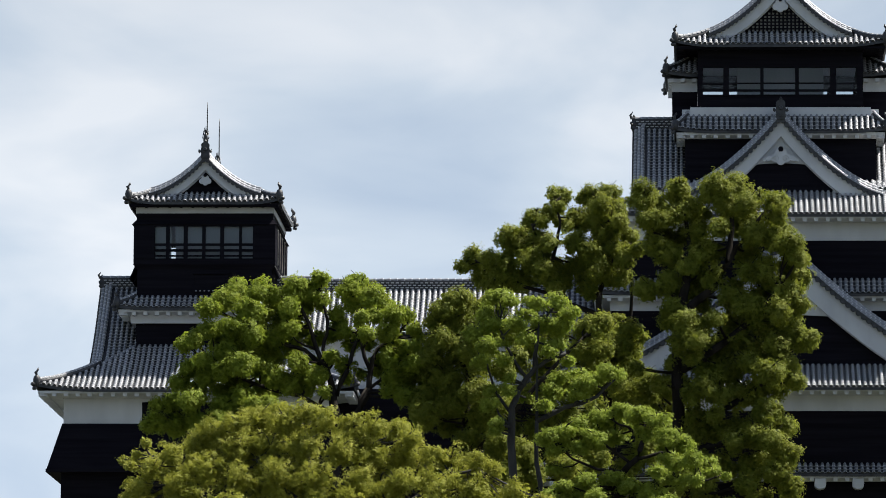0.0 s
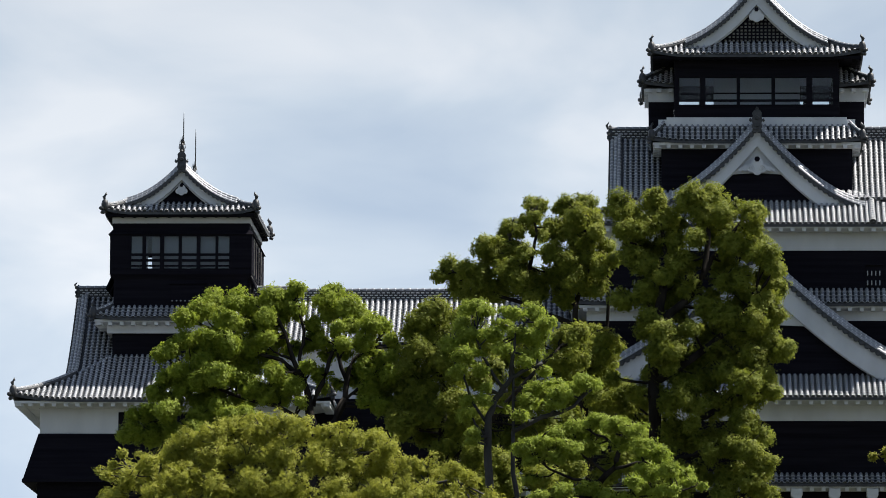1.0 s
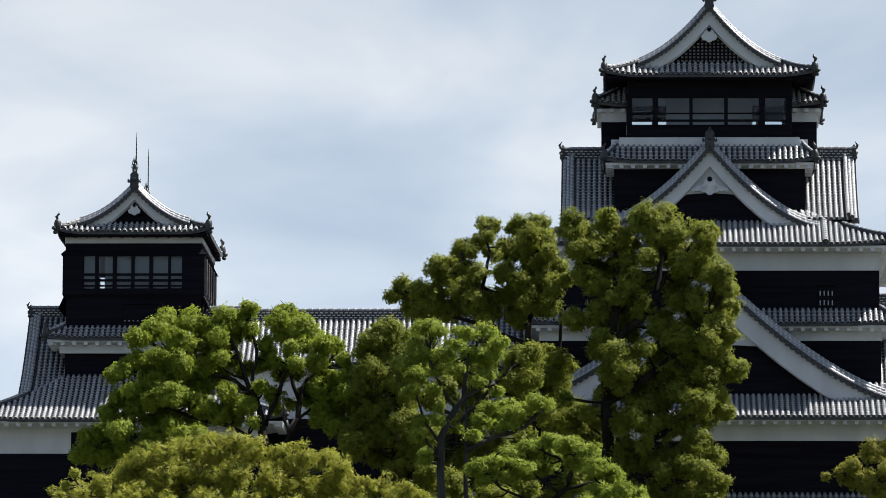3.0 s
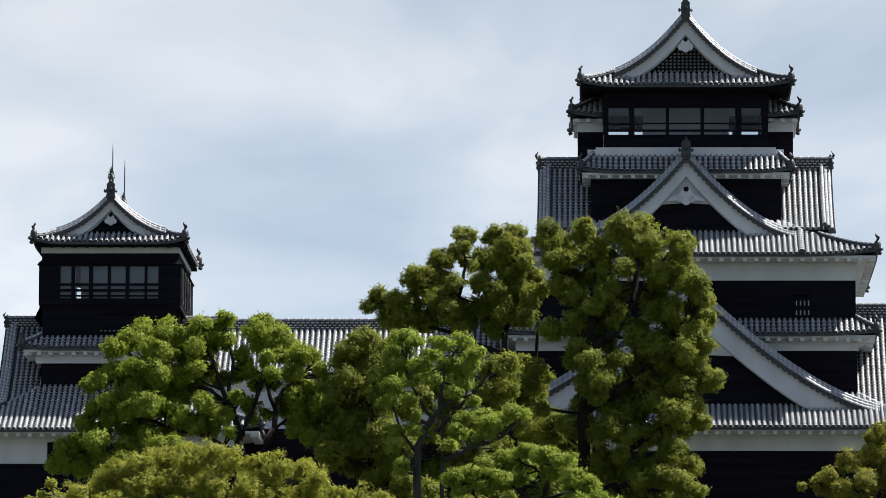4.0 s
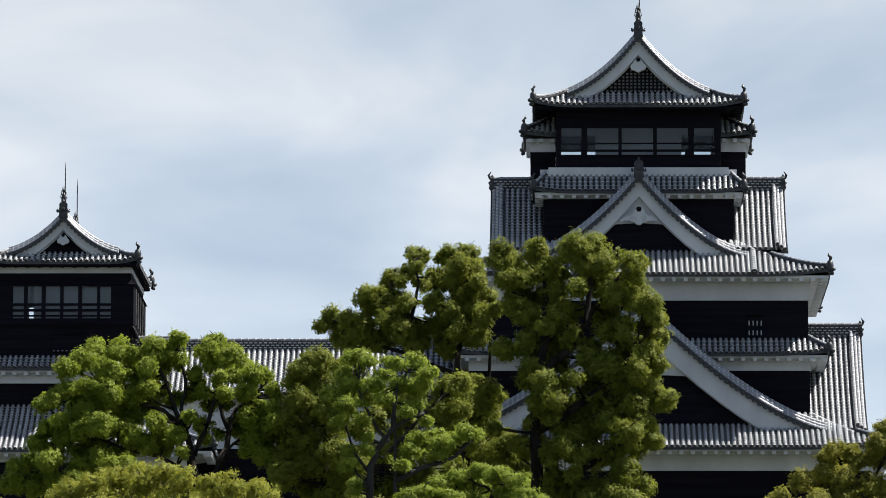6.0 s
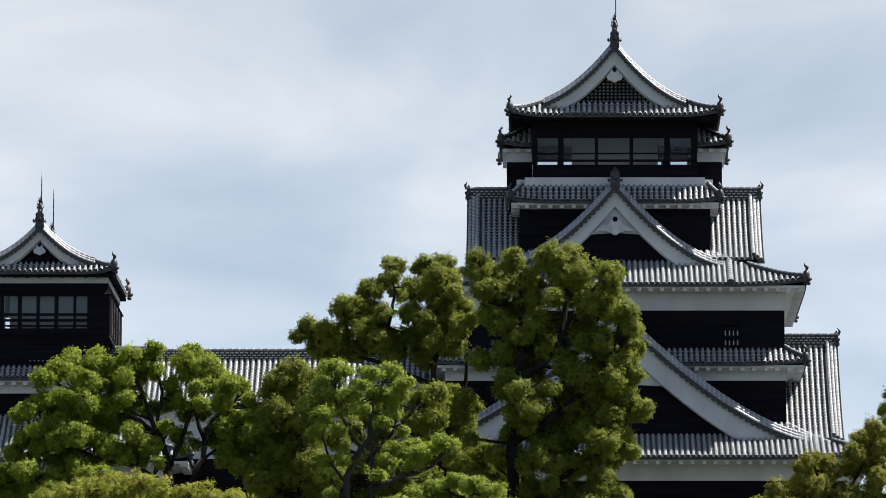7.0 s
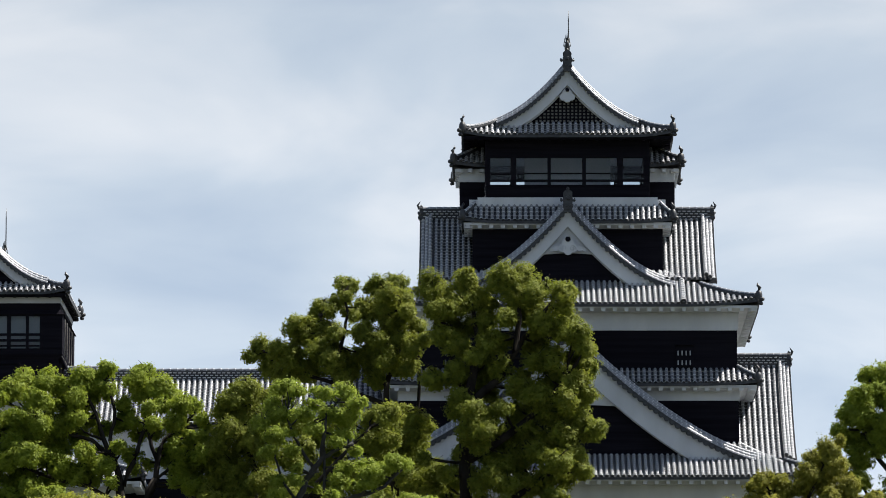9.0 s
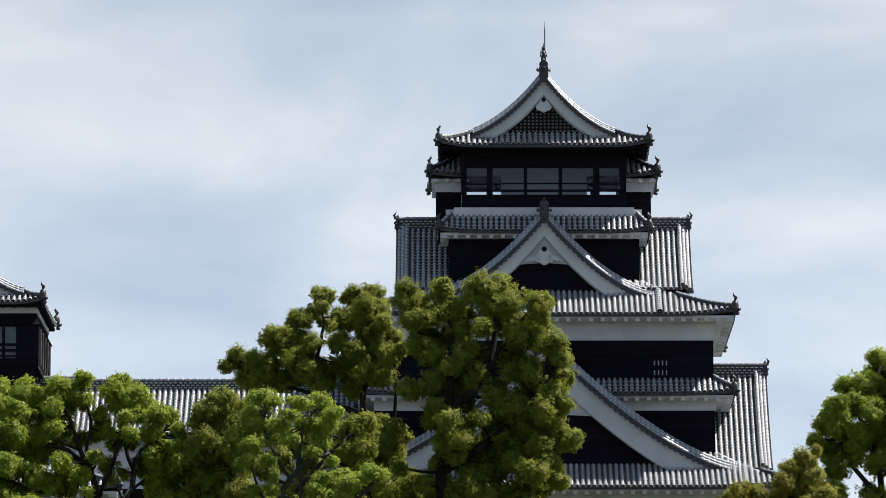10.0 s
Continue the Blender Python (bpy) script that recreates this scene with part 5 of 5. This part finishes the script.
OLIVE_CROWN = [
    (-18.2, 28.6, 0.67), (-19.2, 28.4, 0.72), (-20.3, 28.5, 0.67), (-21.3, 28.2, 0.67), (-17.2, 28.4, 0.67), (-16.1, 28.0, 0.72), (-15.1, 28.0, 0.67), (-14.0, 28.0, 0.62),
    (-13.3, 27.6, 0.46), (-22.3, 27.8, 0.72), (-23.2, 27.2, 0.72), (-24.3, 26.8, 0.62), (-25.2, 26.1, 0.51), (-25.7, 25.4, 0.51), (-21.3, 26.9, 0.82), (-19.7, 27.1, 0.87),
    (-18.2, 27.2, 0.87), (-16.6, 26.9, 0.87), (-15.1, 26.9, 0.82), (-13.8, 26.7, 0.77), (-12.5, 26.6, 0.62), (-11.5, 26.6, 0.57), (-10.4, 26.5, 0.57), (-9.6, 26.1, 0.51),
    (-22.8, 26.1, 0.82), (-24.1, 25.4, 0.82), (-21.3, 25.6, 0.87), (-19.5, 25.6, 0.87), (-17.7, 25.6, 0.87), (-15.8, 25.5, 0.87), (-14.0, 25.4, 0.87), (-12.2, 25.4, 0.87),
]
OLIVE_BODY = [
    (-10.4, 25.1, 0.77), (-8.6, 25.0, 0.67), (-7.3, 24.6, 0.57), (-26.2, 24.6, 0.51), (-25.0, 24.2, 0.77), (-26.2, 26.3, 0.21), (-25.5, 27.3, 0.18), (-25.9, 26.8, 0.15),
    (-23.3, 24.2, 0.87), (-21.5, 24.1, 0.87), (-19.7, 24.1, 0.87), (-17.9, 24.1, 0.87), (-16.1, 24.1, 0.87), (-14.3, 24.0, 0.87), (-12.5, 24.0, 0.87), (-10.7, 23.7, 0.87),
    (-8.9, 23.7, 0.77),
]
OLIVE_LIMBS = [(0.33, 0.23, [(-17.6, 19.2), (-17.8, 22.3), (-17.9, 24.3)]),
    (0.13, 0.05, [(-17.9, 24.3), (-19.7, 25.6), (-20.8, 27.2), (-21.3, 28.1)]),
    (0.13, 0.05, [(-17.9, 24.3), (-18.0, 26.4), (-18.2, 28.4)]),
    (0.13, 0.05, [(-17.9, 24.3), (-16.1, 25.9), (-15.1, 27.4)]),
    (0.13, 0.05, [(-17.8, 22.3), (-21.8, 23.8), (-24.4, 25.4), (-25.4, 26.9)]),
    (0.13, 0.05, [(-17.8, 22.3), (-14.0, 24.3), (-11.4, 25.9), (-10.2, 26.2)])]
make_tree("broadleaf_tree", 257, -17.6, OLIVE_CROWN + OLIVE_BODY, OLIVE_LIMBS, LEAF_OLIVE, PALE_BARK, "wide domed tree with fine olive green leaves", 8, depth=4.0, size=0.08, cover=0.55, sprays=0.45, heap=26, spread=1.0, rough=0.5, full=1.15, fill=44)

EDGE_CROWN = [
    (20.7, 38.7, 0.78), (19.9, 37.6, 0.73), (19.0, 37.6, 0.67), (20.3, 37.3, 0.84), (18.5, 36.6, 0.67), (19.3, 36.5, 0.78), (20.4, 36.2, 0.84), (17.9, 35.5, 0.73),
    (18.7, 35.3, 0.78), (19.8, 35.2, 0.78), (17.4, 34.8, 0.50), (18.1, 34.5, 0.62), (20.7, 35.1, 0.73), (19.4, 34.2, 0.67), (18.4, 33.4, 0.73), (20.4, 33.8, 0.67),
    (21.7, 38.6, 1.12), (22.0, 37.0, 1.12), (22.0, 35.3, 1.12), (21.8, 33.4, 0.95), (18.4, 32.3, 0.67), (18.4, 30.5, 0.84), (20.1, 30.5, 0.95), (21.8, 30.8, 0.95),
]
EDGE_LIMBS = [(0.34, 0.25, [(20.9, 25.7), (20.8, 29.1), (20.7, 31.9)]),
    (0.17, 0.08, [(20.7, 31.9), (20.4, 34.2), (20.0, 36.2), (20.7, 38.5)]),
    (0.14, 0.07, [(20.7, 31.9), (19.3, 33.4), (18.6, 34.8), (17.9, 35.6)]),
    (0.11, 0.06, [(20.1, 35.3), (19.3, 36.5), (18.9, 37.3)]),
    (0.14, 0.06, [(20.8, 29.1), (19.2, 30.8), (18.4, 32.2)])]
make_tree("camphor_tree", 280, 20.9, EDGE_CROWN, EDGE_LIMBS, LEAF_CAMPHOR, BARK, "camphor tree with rounded olive green crown beside the keep", 9, depth=4.0, fill=24)

RUSSET_CROWN = [
    (16.5, 33.3, 0.66), (15.9, 33.0, 0.50), (17.0, 32.6, 0.77), (15.7, 32.1, 0.77), (16.5, 31.8, 0.77), (17.6, 31.6, 0.66), (15.2, 31.5, 0.55), (13.4, 31.9, 0.50),
    (14.3, 31.8, 0.55), (12.9, 31.5, 0.39), (14.3, 31.2, 0.61), (17.2, 33.7, 0.33), (12.9, 30.8, 0.66), (13.7, 30.5, 0.77), (11.8, 30.3, 0.66), (10.8, 29.5, 0.55),
    (12.6, 29.3, 0.77), (14.0, 29.3, 0.83), (9.5, 29.1, 0.19), (10.1, 29.3, 0.25), (11.5, 28.8, 0.66), (15.4, 30.1, 0.83), (16.7, 29.8, 0.83), (15.9, 28.6, 0.83),
    (14.2, 27.9, 0.94), (12.3, 27.9, 0.83), (16.6, 30.8, 0.66), (17.7, 30.8, 0.72), (18.8, 31.0, 0.55),
]
RUSSET_LIMBS = [(0.25, 0.17, [(14.8, 24.0), (14.7, 26.5), (14.7, 28.7)]),
    (0.12, 0.06, [(14.7, 28.7), (15.6, 31.0), (16.5, 32.9)]),
    (0.12, 0.06, [(14.7, 28.7), (14.1, 30.4), (13.5, 31.8)]),
    (0.11, 0.04, [(14.7, 26.5), (12.6, 28.5), (11.2, 29.4), (9.8, 29.2)]),
    (0.11, 0.04, [(14.7, 28.7), (16.5, 30.1), (17.4, 31.5)])]
make_tree("young_camphor_tree", 276, 14.8, RUSSET_CROWN, RUSSET_LIMBS, LEAF_RUSSET, BARK, "low tree with olive and russet young leaves", 11, depth=3.0, fill=14)
